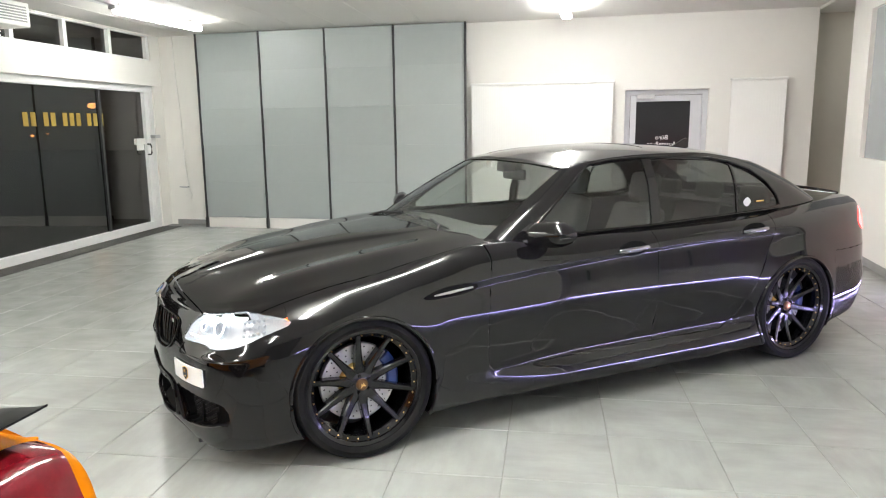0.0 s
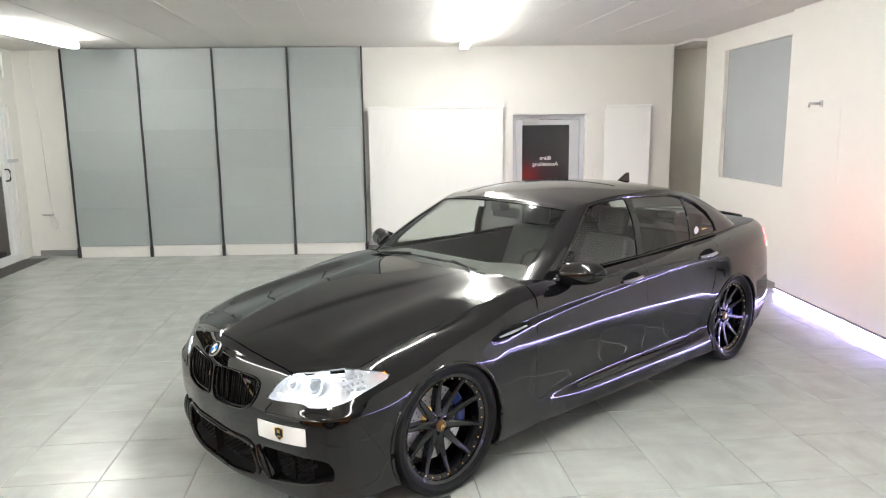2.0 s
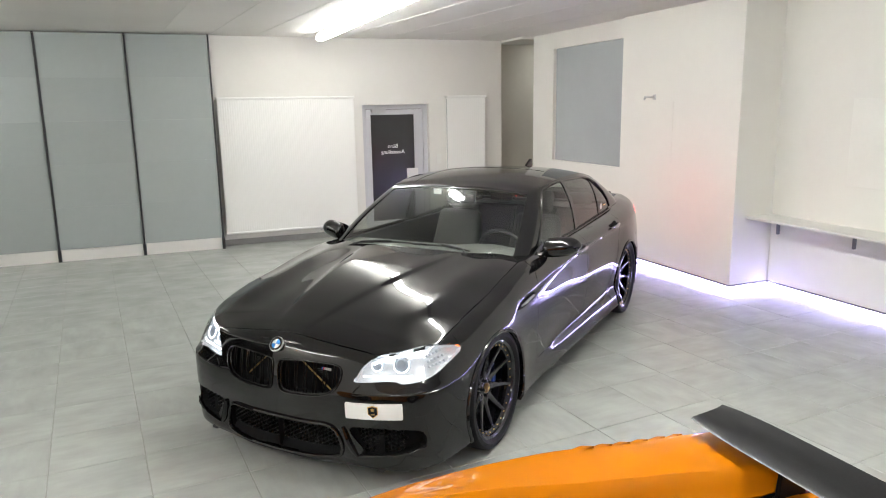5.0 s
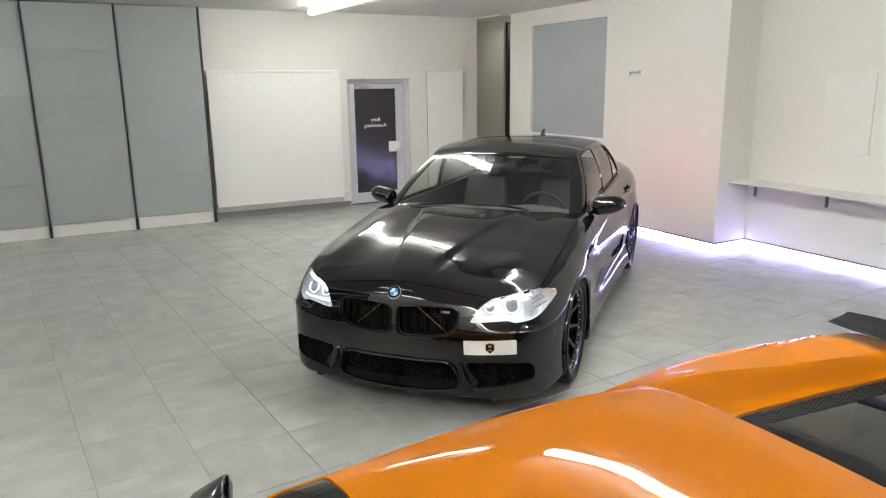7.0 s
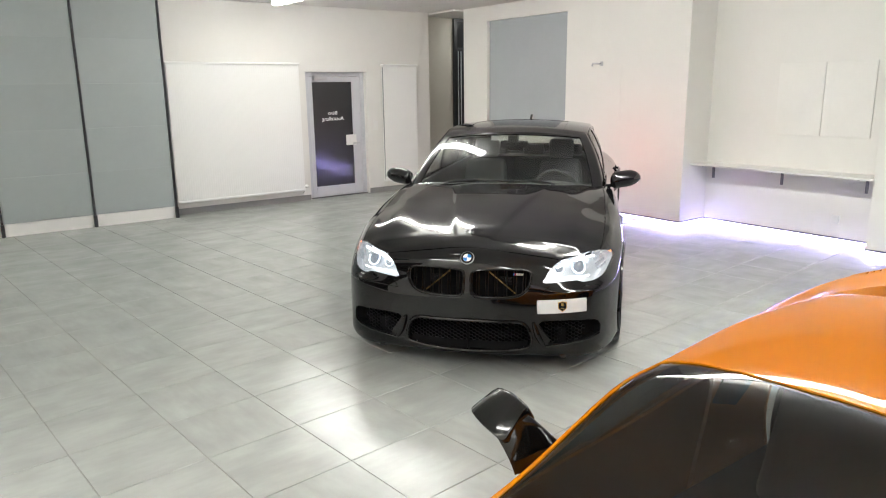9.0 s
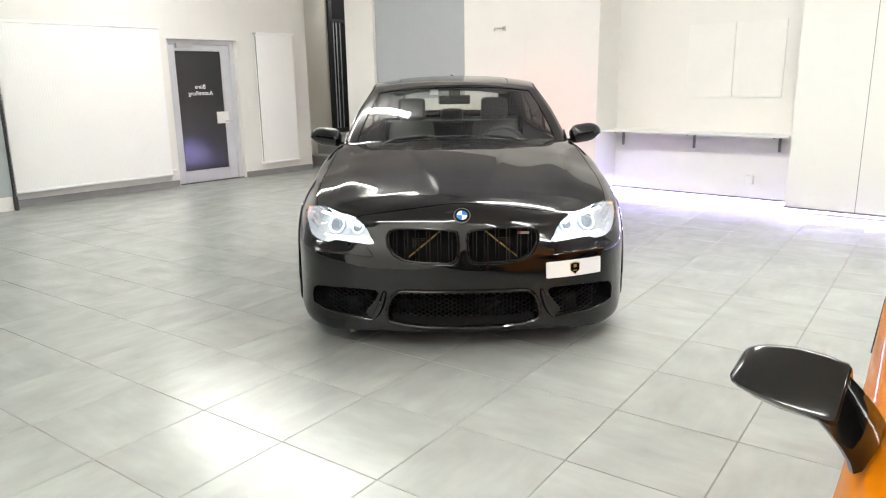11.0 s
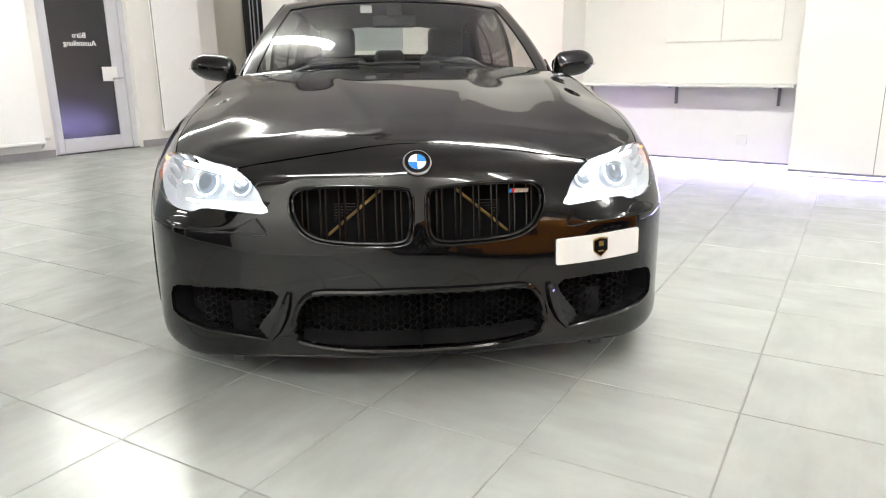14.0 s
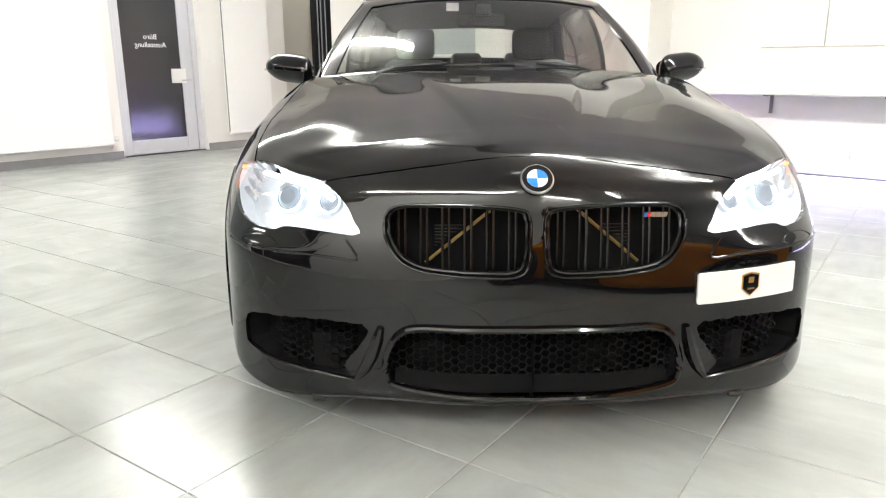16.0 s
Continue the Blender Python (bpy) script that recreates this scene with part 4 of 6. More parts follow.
panel("boot_lid", take(lambda x, y, z, u, v: -3.43 - GAP - x, lambda x, y, z, u, v: 0.60 - GAP - y, lambda x, y, z, u, v: z - 0.60 - GAP, lambda x, y, z, u, v: sd_poly(x, y, CABIN) if v > NL - 1 else 1), False)
panel("rear_bumper", take(lambda x, y, z, u, v: -3.40 - GAP - x, lambda x, y, z, u, v: 0.60 - GAP - z if y < 0.6 else 0.70 - GAP - z), False)


# ---- saloon: cabin ----
GB = [(-0.60, 0.0, 0.975), (-0.634, 0.4, 0.972), (-0.775, 0.745, 0.958), (-0.97, 0.802, 0.964), (-1.4, 0.800, 0.966), (-1.9, 0.790, 0.968), (-2.5, 0.776, 0.982), (-3.0, 0.760, 1.0), (-3.44, 0.70, 1.03), (-3.55, 0.4, 1.065), (-3.585, 0.0, 1.074)]
GR = [(-1.285, 0.0, 1.362), (-1.317, 0.35, 1.35), (-1.385, 0.595, 1.325), (-1.51, 0.625, 1.352), (-1.75, 0.637, 1.377), (-2.05, 0.64, 1.386), (-2.4, 0.637, 1.380), (-2.72, 0.615, 1.338), (-3.02, 0.562, 1.283), (-3.09, 0.35, 1.310), (-3.10, 0.0, 1.320)]
gb_at, gr_at = spline(range(11), GB), spline(range(11), GR)
roof_z = spline([-3.12, -2.87, -2.6, -2.3, -2.0, -1.7, -1.45, -1.28], [1.318, 1.372, 1.412, 1.432, 1.436, 1.422, 1.394, 1.362])
GV, GT = 22, 18


def cabin_section(i):
    b, r = gb_at(i), gr_at(i)
    if i in (0, 10):
        b[1] = r[1] = 0
    side = math.sin(math.pi * min(max((i - 1.5) / 6.5, 0), 1)) ** 0.5 if 1.5 < i < 8 else 0
    n = np.array((0.0, 1.0, 0.25)) * 0.030 * side + np.array(((0.5 if i < 4 else -0.5), 0, 0.5)) * 0.022 * (1 - side)
    pts = [tuple(b + (r - b) * (k / GV) + n * math.sin(math.pi * k / GV) ** 0.9) for k in range(GV + 1)]
    for k in range(1, GT + 1):
        f = 1 - k / GT
        pts.append((r[0], r[1] * f, r[2] + (roof_z(r[0]) - r[2]) * (1 - f ** 2.3)))
    return pts


CAB_U = steps(0, 1.7, 16) + steps(1.7, 3.2, 22) + steps(3.2, 7.5, 56) + steps(7.5, 9, 22) + steps(9, 10, 8) + [10]
CAB = grid_bm([cabin_section(i) for i in CAB_U], CAB_U)
WIN_F = smooth_poly([(-1.05, 0.998), (-1.10, 1.06), (-1.475, 1.318), (-1.55, 1.334), (-1.7, 1.349), (-1.87, 1.355), (-1.888, 1.34), (-1.868, 1.05), (-1.862, 0.992), (-1.84, 0.985), (-1.45, 0.983), (-1.08, 0.984)], 3)
WIN_R = smooth_poly([(-1.935, 0.992), (-1.955, 1.34), (-1.975, 1.355), (-2.2, 1.348), (-2.45, 1.334), (-2.60, 1.310), (-2.625, 1.29), (-2.60, 1.03), (-2.585, 1.004), (-2.3, 0.994), (-1.96, 0.986)], 3)
WIN_Q = smooth_poly([(-2.62, 1.01), (-2.648, 1.28), (-2.668, 1.294), (-2.81, 1.245), (-2.93, 1.168), (-2.995, 1.085), (-3.01, 1.035), (-2.99, 1.018), (-2.80, 1.009)], 3)


def q_side(x, y, z, u, v):
    return 2.2 < u < 8.4 and v <= GV + 1


def ws(u, v):
    return max(u - 1.86, 0.5 - v, v - (GV - 0.6))


def rw(u, v):
    return max(8.55 - u, 1.0 - v, v - (GV - 0.8))


def take_cab(*tests):
    bm = CAB.copy()
    for t in tests:
        cut(bm, t)
    return bm


SUN = smooth_poly([(-1.40, -0.2), (-1.40, 0.0), (-1.41, 0.25), (-1.435, 0.40), (-1.50, 0.43), (-2.0, 0.44), (-2.1, 0.43), (-2.12, 0.3), (-2.12, 0.0), (-2.12, -0.2)], 4)
panel("roof", take_cab(lambda x, y, z, u, v: ws(u, v), lambda x, y, z, u, v: rw(u, v), lambda x, y, z, u, v: sd_poly(x, z, WIN_F) if q_side(x, y, z, u, v) else 1, lambda x, y, z, u, v: sd_poly(x, z, WIN_R) if q_side(x, y, z, u, v) else 1, lambda x, y, z, u, v: sd_poly(x, z, WIN_Q) if q_side(x, y, z, u, v) else 1, lambda x, y, z, u, v: sd_poly(x, y, SUN) if v > GV + 1 else 1), False, "black painted roof with slim pillars")
bm = mirrored(pushed(take_cab(lambda x, y, z, u, v: -sd_poly(x, y, SUN) - 0.003 if v > GV + 1 else -1), -0.002))
part("sunroof", bm, GLOSS_BLACK, saloon, "dark glass sunroof panel", smooth=True)
bm = mirrored(pushed(take_cab(lambda x, y, z, u, v: 0.008 - ws(u, v)), -0.005))
part("windscreen", bm, WINDSCREEN, saloon, "clear curved windscreen", smooth=True).visible_shadow = False
bm = mirrored(pushed(take_cab(lambda x, y, z, u, v: 0.02 - rw(u, v)), -0.005))
part("rear_window", bm, SIDE_GLASS, saloon, "tinted rear window", smooth=True).visible_shadow = False
for name, poly, mat in (("side_window", WIN_F, SIDE_GLASS), ("side_window", WIN_R, TINTED), ("quarter_window", WIN_Q, TINTED)):
    bm = pushed(take_cab(lambda x, y, z, u, v: 0.006 - sd_poly(x, z, poly) if q_side(x, y, z, u, v) else -1), -0.006)
    other = flipped(bm)
    for b in (bm, other):
        w = part(name, b, mat, saloon, "", smooth=True)
        w.visible_shadow = mat is TINTED


def on_cab(x, z):
    """The cabin side's y at a place."""
    best = min(CAB.verts, key=lambda v: (v.co.x - x) ** 2 + (v.co.z - z) ** 2 + (0 if v.co.y > 0.5 else 9))
    return best.co.y


# belt moulding and window surround, gloss black
for s in (1, -1):
    pts = [(x, s * (on_cab(x, 0.99) + 0.008), 0.975 + 0.03 * min(max((-1.9 - x) / 1.1, 0), 1)) for x in np.linspace(-1.0, -2.99, 26)]
    part("belt_moulding", bm_tube(pts, 0.009, 8, flat=0.7), GLOSS_BLACK, saloon, smooth=True)
    pts = [(x, s * (on_cab(x, z) + 0.002), z) for x, z in ((-1.0, 1.0), (-1.1, 1.072), (-1.25, 1.178), (-1.4, 1.28), (-1.5, 1.335), (-1.65, 1.358), (-1.87, 1.368), (-2.2, 1.36), (-2.45, 1.347), (-2.62, 1.320), (-2.81, 1.26), (-2.94, 1.175), (-3.01, 1.088), (-3.025, 1.022))]
    part("window_surround", bm_tube(pts, 0.008, 8), GLOSS_BLACK, saloon, smooth=True)
# sticker on the quarter glass
part("sticker", bm_plate(smooth_poly([(-2.70, 1.09), (-2.735, 1.06), (-2.70, 1.03), (-2.665, 1.06)], 3), 0.002, "y", on_cab(-2.7, 1.06) + 0.001), WHITE_MARK, saloon, "small round white sticker")
part("sticker", bm_box(-2.86, -2.79, on_cab(-2.82, 1.06) + 0.004, on_cab(-2.82, 1.06) + 0.006, 1.055, 1.064), BRASS, saloon, "thin gold sticker")

# ---- saloon: helper places on the shell ----
SEC = {}


def sec(i):
    k = round(i, 3)
    if k not in SEC:
        SEC[k] = saloon_section(k)
    return SEC[k]


def nose_x(y, z):
    lo, hi = 0.0, 6.0
    for _ in range(18):
        mid = (lo + hi) / 2
        if out_at(mid)[1] < abs(y):
            lo = mid
        else:
            hi = mid
    s = sec(lo)[:NL + 1]
    return float(np.interp(z, [p[2] for p in s[4:]], [p[0] for p in s[4:]]))


def on_shell(u, z, inset=0.0):
    """A place on the shell at a step along the outline, set in."""
    p = sec(u)[4:NL + 1]
    zs = [q[2] for q in p]
    x, y = float(np.interp(z, zs, [q[0] for q in p])), float(np.interp(z, zs, [q[1] for q in p]))
    a, b = out_at(u - 0.05), out_at(u + 0.05)
    n = np.array((b[1] - a[1], a[0] - b[0]))
    n = n / np.hypot(*n)
    if n[1] < 0:
        n = -n
    return x - n[0] * inset, y - n[1] * inset, z


def side_y(x, z):
    lo, hi = 5.0, 19.0
    for _ in range(20):
        mid = (lo + hi) / 2
        if out_at(mid)[0] > x:
            lo = mid
        else:
            hi = mid
    s = sec(lo)[4:NL + 1]
    return float(np.interp(z, [p[2] for p in s], [p[1] for p in s]))


def recess(name, inside, depth, mat, label="", both=False, parent=None):
    """A dark duct behind an opening: the sheet set back, with walls."""
    bm = take(inside)
    bm.normal_update()
    for v in bm.verts:
        v.co -= v.normal * depth
    bm.normal_update()
    nor = {tuple(round(c, 5) for c in v.co): v.normal.copy() for v in bm.verts}
    edges = [e for e in bm.edges if e.is_boundary and not (abs(e.verts[0].co.y) < 1e-4 and abs(e.verts[1].co.y) < 1e-4)]
    r = bmesh.ops.extrude_edge_only(bm, edges=edges)
    for v in r["geom"]:
        if isinstance(v, bmesh.types.BMVert):
            v.co += nor[tuple(round(c, 5) for c in v.co)] * (depth - 0.004)
    if both:
        part(name, flipped(bm), mat, parent or saloon, label, smooth=True)
        return part(name, bm, mat, parent or saloon, label, smooth=True)
    return part(name, mirrored(bm), mat, parent or saloon, label, smooth=True)


# ---- saloon: front ----
recess("grille_box", lambda x, y, z, u, v: 0.003 - in_kidney(x, y, z, u), 0.10, DARK_VOID, both=True)
recess("air_duct", lambda x, y, z, u, v: 0.003 - in_intake(x, y, z, u), 0.075, DARK_VOID)
recess("air_duct", lambda x, y, z, u, v: 0.003 - in_side(x, y, z, u), 0.075, DARK_VOID, both=True)
for s in (1, -1):
    frame_pts = [(nose_x(y, z) + 0.004, s * y, z) for y, z in KIDNEY]
    g = part("kidney_grille", bm_tube(frame_pts, 0.0036, 8, closed=True), GLOSS_BLACK, saloon, "gloss black kidney grille with double bars", smooth=True)
    inner = [(nose_x(y, z) - 0.012, s * (0.2 + (y - 0.2) * 0.95), 0.585 + (z - 0.585) * 0.93) for y, z in KIDNEY]
    part("inner_frame", bm_tube(inner, 0.006, 8, closed=True), GRILLE_BLACK, g, smooth=True)
    for k in range(6):
        yc = 0.062 + k * 0.0565
        for dy in (-0.0085, 0.0085):
            y = yc + dy
            zs = [z for z in np.linspace(0.47, 0.70, 70) if sd_poly(y, z, KIDNEY) < 0]
            if len(zs) < 4:
                continue
            z0, z1 = min(zs) + 0.002, max(zs) - 0.002
            pts = [(nose_x(y, z) - 0.018 - 0.012 * (1 - (z - z0) / (z1 - z0)), s * y, z) for z in np.linspace(z0, z1, 7)]
            part("bar", bm_tube(pts, 0.0042, 8), GRILLE_BLACK, g, smooth=True)
    # radiator fins and a gold brace behind the bars
    bm = bmesh.new()
    for k in range(12):
        z = 0.50 + k * 0.009
        bm_box(0.70, 0.705, min(s * 0.06, s * 0.26), max(s * 0.06, s * 0.26), z, z + 0.004, bm=bm)
    part("radiator_fins", bm, MESH_METAL, g)
    part("brace", bm_tube([(0.735, s * 0.115, 0.648), (0.72, s * 0.285, 0.505)], 0.0042, 8), BRACE, g, "gold diagonal brace", smooth=True)
for k, m in enumerate((BLUE_MARK, RED_MARK, STEEL, STEEL, STEEL)):
    y, w = (0.284 + k * 0.008, 0.007) if k < 2 else (0.277 + k * 0.0145, 0.0125)
    part("emblem", bm_plate([(y, 0.637), (y - w, 0.637), (y - w + 0.003, 0.649), (y + 0.003, 0.649)], 0.004, "x", nose_x(0.31, 0.645) + 0.001), m, saloon)


def honeycomb(test, setback, y0, y1, z0, z1, cell=0.027, s=1):
    """Hexagon mesh of thin bars."""
    bm = bmesh.new()
    h = cell * math.sqrt(3) / 2
    for r in range(int((z1 - z0) / (h * 0.5)) + 1):
        for c in range(int((y1 - y0) / (cell * 1.5)) + 2):
            y, z = y0 + c * cell * 1.5 + (cell * 0.75 if r % 2 else 0), z0 + r * h * 0.5
            if test(y, z) > -0.004:
                continue
            ro, ri = cell * 0.5, cell * 0.5 - 0.0018
            x = nose_x(y, z) - setback
            rings = []
            for rad, dx in ((ro, 0.0), (ri, 0.002), (ri, -0.008)):
                rings.append([bm.verts.new((x + dx, s * (y + rad * math.cos(math.pi / 3 * k)), z + rad * math.sin(math.pi / 3 * k))) for k in range(6)])
            for a, b in zip(rings, rings[1:]):
                for k in range(6):
                    bm.faces.new((a[k], a[(k + 1) % 6], b[(k + 1) % 6], b[k]))
    return bm


part("intake_mesh", honeycomb(lambda y, z: sd_poly(abs(y), z, INTAKE), 0.045, -0.39, 0.39, 0.205, 0.36), MESH_METAL, saloon, "black honeycomb mesh")
SIDE_YZ = smooth_poly([(0.46, 0.335), (0.60, 0.34), (0.70, 0.335), (0.69, 0.215), (0.60, 0.20), (0.50, 0.215)], 3)
for s in (1, -1):
    part("intake_mesh", honeycomb(lambda y, z: sd_poly(y, z, SIDE_YZ), 0.05, 0.46, 0.72, 0.2, 0.34, s=s), MESH_METAL, saloon, "black honeycomb mesh")
    fin = [(nose_x(y, z) + 0.003, s * y, z) for y, z in ((0.405, 0.345), (0.415, 0.31), (0.43, 0.265), (0.45, 0.225), (0.475, 0.19))]
    part("bumper_fin", bm_tube(fin, [0.010, 0.016, 0.018, 0.016, 0.008], 8), BLACK_PAINT, saloon, smooth=True)
    # splitter blade in the corner duct, fin beside the centre intake
    pts = [(nose_x(y, 0.20) + 0.004, s * y, z) for y, z in ((0.475, 0.188), (0.52, 0.195), (0.60, 0.205), (0.68, 0.216), (0.74, 0.229), (0.785, 0.244))]
    part("splitter", bm_tube(pts, [0.004, 0.008, 0.009, 0.009, 0.008, 0.004], 8, flat=0.7), GLOSS_BLACK, saloon, smooth=True)
    loop = [on_shell(u, z, -0.0005) for u, z in smooth_poly([(3.62, 0.547), (3.70, 0.562), (3.92, 0.570), (4.35, 0.568), (4.62, 0.553), (4.5, 0.546), (4.05, 0.544)], 4)]
    part("washer_cover", bm_tube([(x, s * y, z) for x, y, z in loop], 0.0015, 6, closed=True), GLOSS_BLACK, saloon, smooth=True)
    crease = [on_shell(u, z, -0.001) for u, z in ((2.36, 0.574), (2.27, 0.555), (2.19, 0.538), (2.18, 0.527), (2.28, 0.524), (2.6, 0.530), (3.3, 0.536), (4.0, 0.538), (4.6, 0.538), (5.2, 0.540))]
    part("lamp_trim", bm_tube([(x, s * y, z) for x, y, z in crease], 0.0034, 8), BLACK_PAINT, saloon, smooth=True)
    part("tow_hook_cover", bm_boxes((0.69, 0.73, min(s * 0.565, s * 0.605), max(s * 0.565, s * 0.605), 0.106, 0.128), bevel=0.006), SATIN_BLACK, saloon)
# smooth slanted tray below the mesh
rows = []
for y in np.linspace(-0.37, 0.37, 25):
    e = (abs(y) / 0.37) ** 4
    rows.append([(nose_x(y, 0.17) - 0.012, y, 0.166 + 0.02 * e), (nose_x(y, 0.19) - 0.024, y, 0.180 + 0.02 * e), (nose_x(y, 0.2) - 0.046, y, 0.206 + 0.01 * e)])
tray = grid_bm(rows)
bmesh.ops.recalc_face_normals(tray, faces=tray.faces)
part("intake_tray", tray, DARK_VOID, saloon, "smooth black tray below the mesh", smooth=True)
# gloss rim round the centre intake, lip below it
pts = [(nose_x(y, z) + 0.004, y, z) for y, z in [(p[0], p[1]) for p in INTAKE if p[0] >= 0]]
pts = sorted([p for p in pts], key=lambda p: math.atan2(p[2] - 0.25, p[1]))
loop = pts + [(x, -y, z) for x, y, z in pts[::-1]]
part("intake_rim", bm_tube(loop, 0.010, 8, closed=True), BLACK_PAINT, saloon, smooth=True)
pts = [(out_at(i)[0] - 0.03, out_at(i)[1] - 0.02 * min(1, out_at(i)[1] / 0.6), level_at(i)[1] + 0.002) for i in steps(0, 4.9, 18)]
lip = [(x, -y, z) for x, y, z in pts[::-1]] + pts[1:]
part("front_lip", bm_tube(lip, 0.014, 8, flat=0.45), SATIN_BLACK, saloon, smooth=True)
# bonnet badge
badge = part("bonnet_badge", bm_lathe([(0.0, -0.006), (0.041, -0.006), (0.043, 0.0), (0.041, 0.005), (0.0375, 0.0055), (0.037, 0.004), (0.0, 0.004)], 40, "Z"), STEEL, saloon, "round badge with blue and white quarters", smooth=True)
badge.matrix_local = pose(nose_x(0, 0.733) + 0.006, -0.003, 0.738, 0, 50, 0)
part("ring", bm_lathe([(0.0265, 0.0041), (0.0265, 0.006), (0.0385, 0.006), (0.0385, 0.0041)], 40, "Z"), RIM_BLACK, badge)
for q in range(4):
    bm = bmesh.new()
    fan = [bm.verts.new((0, 0, 0.0062))] + [bm.verts.new((0.026 * math.cos(a), 0.026 * math.sin(a), 0.0062)) for a in np.linspace(q * math.pi / 2, (q + 1) * math.pi / 2, 9)]
    for a, b in zip(fan[1:], fan[2:]):
        bm.faces.new((fan[0], a, b))
    part("quarter", bm, BLUE_MARK if q % 2 else WHITE_MARK, badge)
def bent_plate(w, h, bend):
    """A thin plate with rounded corners, bowed along its length."""
    rows = []
    for x in [-w, -w + 0.002, -w + 0.006] + list(np.linspace(-w + 0.02, w - 0.02, 11)) + [w - 0.006, w - 0.002, w]:
        e = max(0.0, abs(x) - (w - 0.006)) / 0.006
        k = h - 0.006 * (1 - math.sqrt(max(0.0, 1 - e * e)))
        y = bend * x * x
        rows.append([(x, y + dy, z) for dy, z in ((-0.003, -k), (-0.003, k), (0.003, k), (0.003, -k), (-0.003, -k))])
    bm = grid_bm(rows)
    for ring in (rows[0], rows[-1]):
        bm.faces.new([bm.verts.new(p) for p in ring[:-1]])
    bmesh.ops.remove_doubles(bm, verts=bm.verts, dist=1e-5)
    bmesh.ops.recalc_face_normals(bm, faces=bm.faces)
    return bm


# plate stand-in with a shield
plate = part("number_plate", bent_plate(0.1525, 0.0425, 0.5), PLATE_WHITE, saloon, "blank white plate with a small dark shield")
plate.matrix_local = pose(0.760, 0.576, 0.451, 0, 0, 106) @ pose(0, 0, 0, 0, -2.0, 0)
SHIELD = [(-0.027, 0.027), (0.0, 0.033), (0.027, 0.027), (0.027, -0.012), (0.0, -0.034), (-0.027, -0.012)]
for side in (-1,):
    part("shield", bm_plate(SHIELD, -0.0015, "y", -0.0031), BRASS, plate, "gold edged shield")
    part("shield_field", bm_plate([(a * 0.86, b * 0.87) for a, b in SHIELD], -0.0015, "y", -0.0047), GLOSS_BLACK, plate)
    part("mark", bm_boxes((-0.008, 0.008, -0.0075, -0.0063, 0.004, 0.020), (-0.010, 0.010, -0.0075, -0.0063, -0.014, -0.010)), BRASS, plate)
# headlamps
for s in (1, -1):
    bm = take(lambda x, y, z, u, v: 0.002 - in_light(x, y, z, u))
    bowl = bm.copy()
    lens_ob = part("headlamp", bm if s > 0 else flipped(bm), LENS, saloon, "lit clear headlamp with twin ring lights", smooth=True)
    lens_ob.visible_shadow = False
    bowl.normal_update()
    for v in bowl.verts:
        v.co -= v.normal * 0.055
    bowl.normal_update()
    nor = {tuple(round(c, 5) for c in v.co): v.normal.copy() for v in bowl.verts}
    r = bmesh.ops.extrude_edge_only(bowl, edges=[e for e in bowl.edges if e.is_boundary])
    for v in r["geom"]:
        if isinstance(v, bmesh.types.BMVert):
            v.co += nor[tuple(round(c, 5) for c in v.co)] * 0.05
    part("bowl", bowl if s > 0 else flipped(bowl), GLOWING_BOWL, lens_ob, "reflector bowl, lamp light on it added as glow", smooth=True)
    for x, y, z, yaw, size in ((0.660, 0.545, 0.660, 10, 0.72), (0.612, 0.662, 0.666, 18, 1.0)):
        m = pose(x, s * y, z, 0, 66, s * yaw) @ Matrix.Scale(size, 4)
        bm = bm_lathe([(0.0, 0.004), (0.022, 0.006), (0.031, 0.0), (0.034, -0.03)], 28, "Z")
        bm.transform(m)
        part("projector", bm, PROJECTOR, lens_ob, "clear projector lens", smooth=True)
        bm = bm_lathe([(0.034, -0.012), (0.037, -0.006), (0.044, -0.003), (0.047, -0.008), (0.047, -0.025)], 32, "Z")
        bm.transform(m)
        part("shroud", bm, SHROUD, lens_ob, "grey ring round the projector, faint glow added", smooth=True)
        bm = bm_tube([(0.0405 * math.cos(a), 0.0405 * math.sin(a), 0.0) for a in np.linspace(-2.1, 2.1, 26)], 0.0024, 8)
        bm.transform(m)
        part("ring_light", bm, RING_GLOW, lens_ob, "glowing ring", smooth=True)
    brow = [on_shell(u, z, 0.03) for u, z in ((2.72, 0.668), (3.0, 0.688), (3.4, 0.700), (4.0, 0.708), (4.7, 0.714), (5.2, 0.716))]
    part("brow_light", bm_tube([(x, s * y, z) for x, y, z in brow], 0.009, 8, flat=0.8), LAMP_GLOW, lens_ob, "glowing brow strip", smooth=True)
    # glowing tube added where the lower reflector shines brightly
    low = [on_shell(u, z, 0.02) for u, z in ((2.42, 0.612), (2.8, 0.612), (3.3, 0.614), (3.8, 0.612), (4.3, 0.615))]
    part("low_light", bm_tube([(x, s * y, z) for x, y, z in low], 0.004, 8), LAMP_GLOW, lens_ob, "added glow strip for the lit lower reflector", smooth=True)
    marks = bmesh.new()
    for k in range(5):
        for j in range(3):
            x, y, z = on_shell(5.15 + 0.17 * k, 0.645 + 0.026 * j + 0.004 * k, 0.03)
            bmesh.ops.create_uvsphere(marks, u_segments=8, v_segments=5, radius=0.009, matrix=Matrix.Translation((x, s * y, z)))
    part("indicator_cells", marks, SHROUD, lens_ob, "", smooth=True)
    pts = [on_shell(u, z, 0.014) for u, z in ((6.12, 0.738), (6.22, 0.734), (6.32, 0.724), (6.40, 0.712))]
    part("side_marker", bm_tube([(x, s * y, z) for x, y, z in pts], 0.007, 8), AMBER, lens_ob, "glowing amber marker", smooth=True)

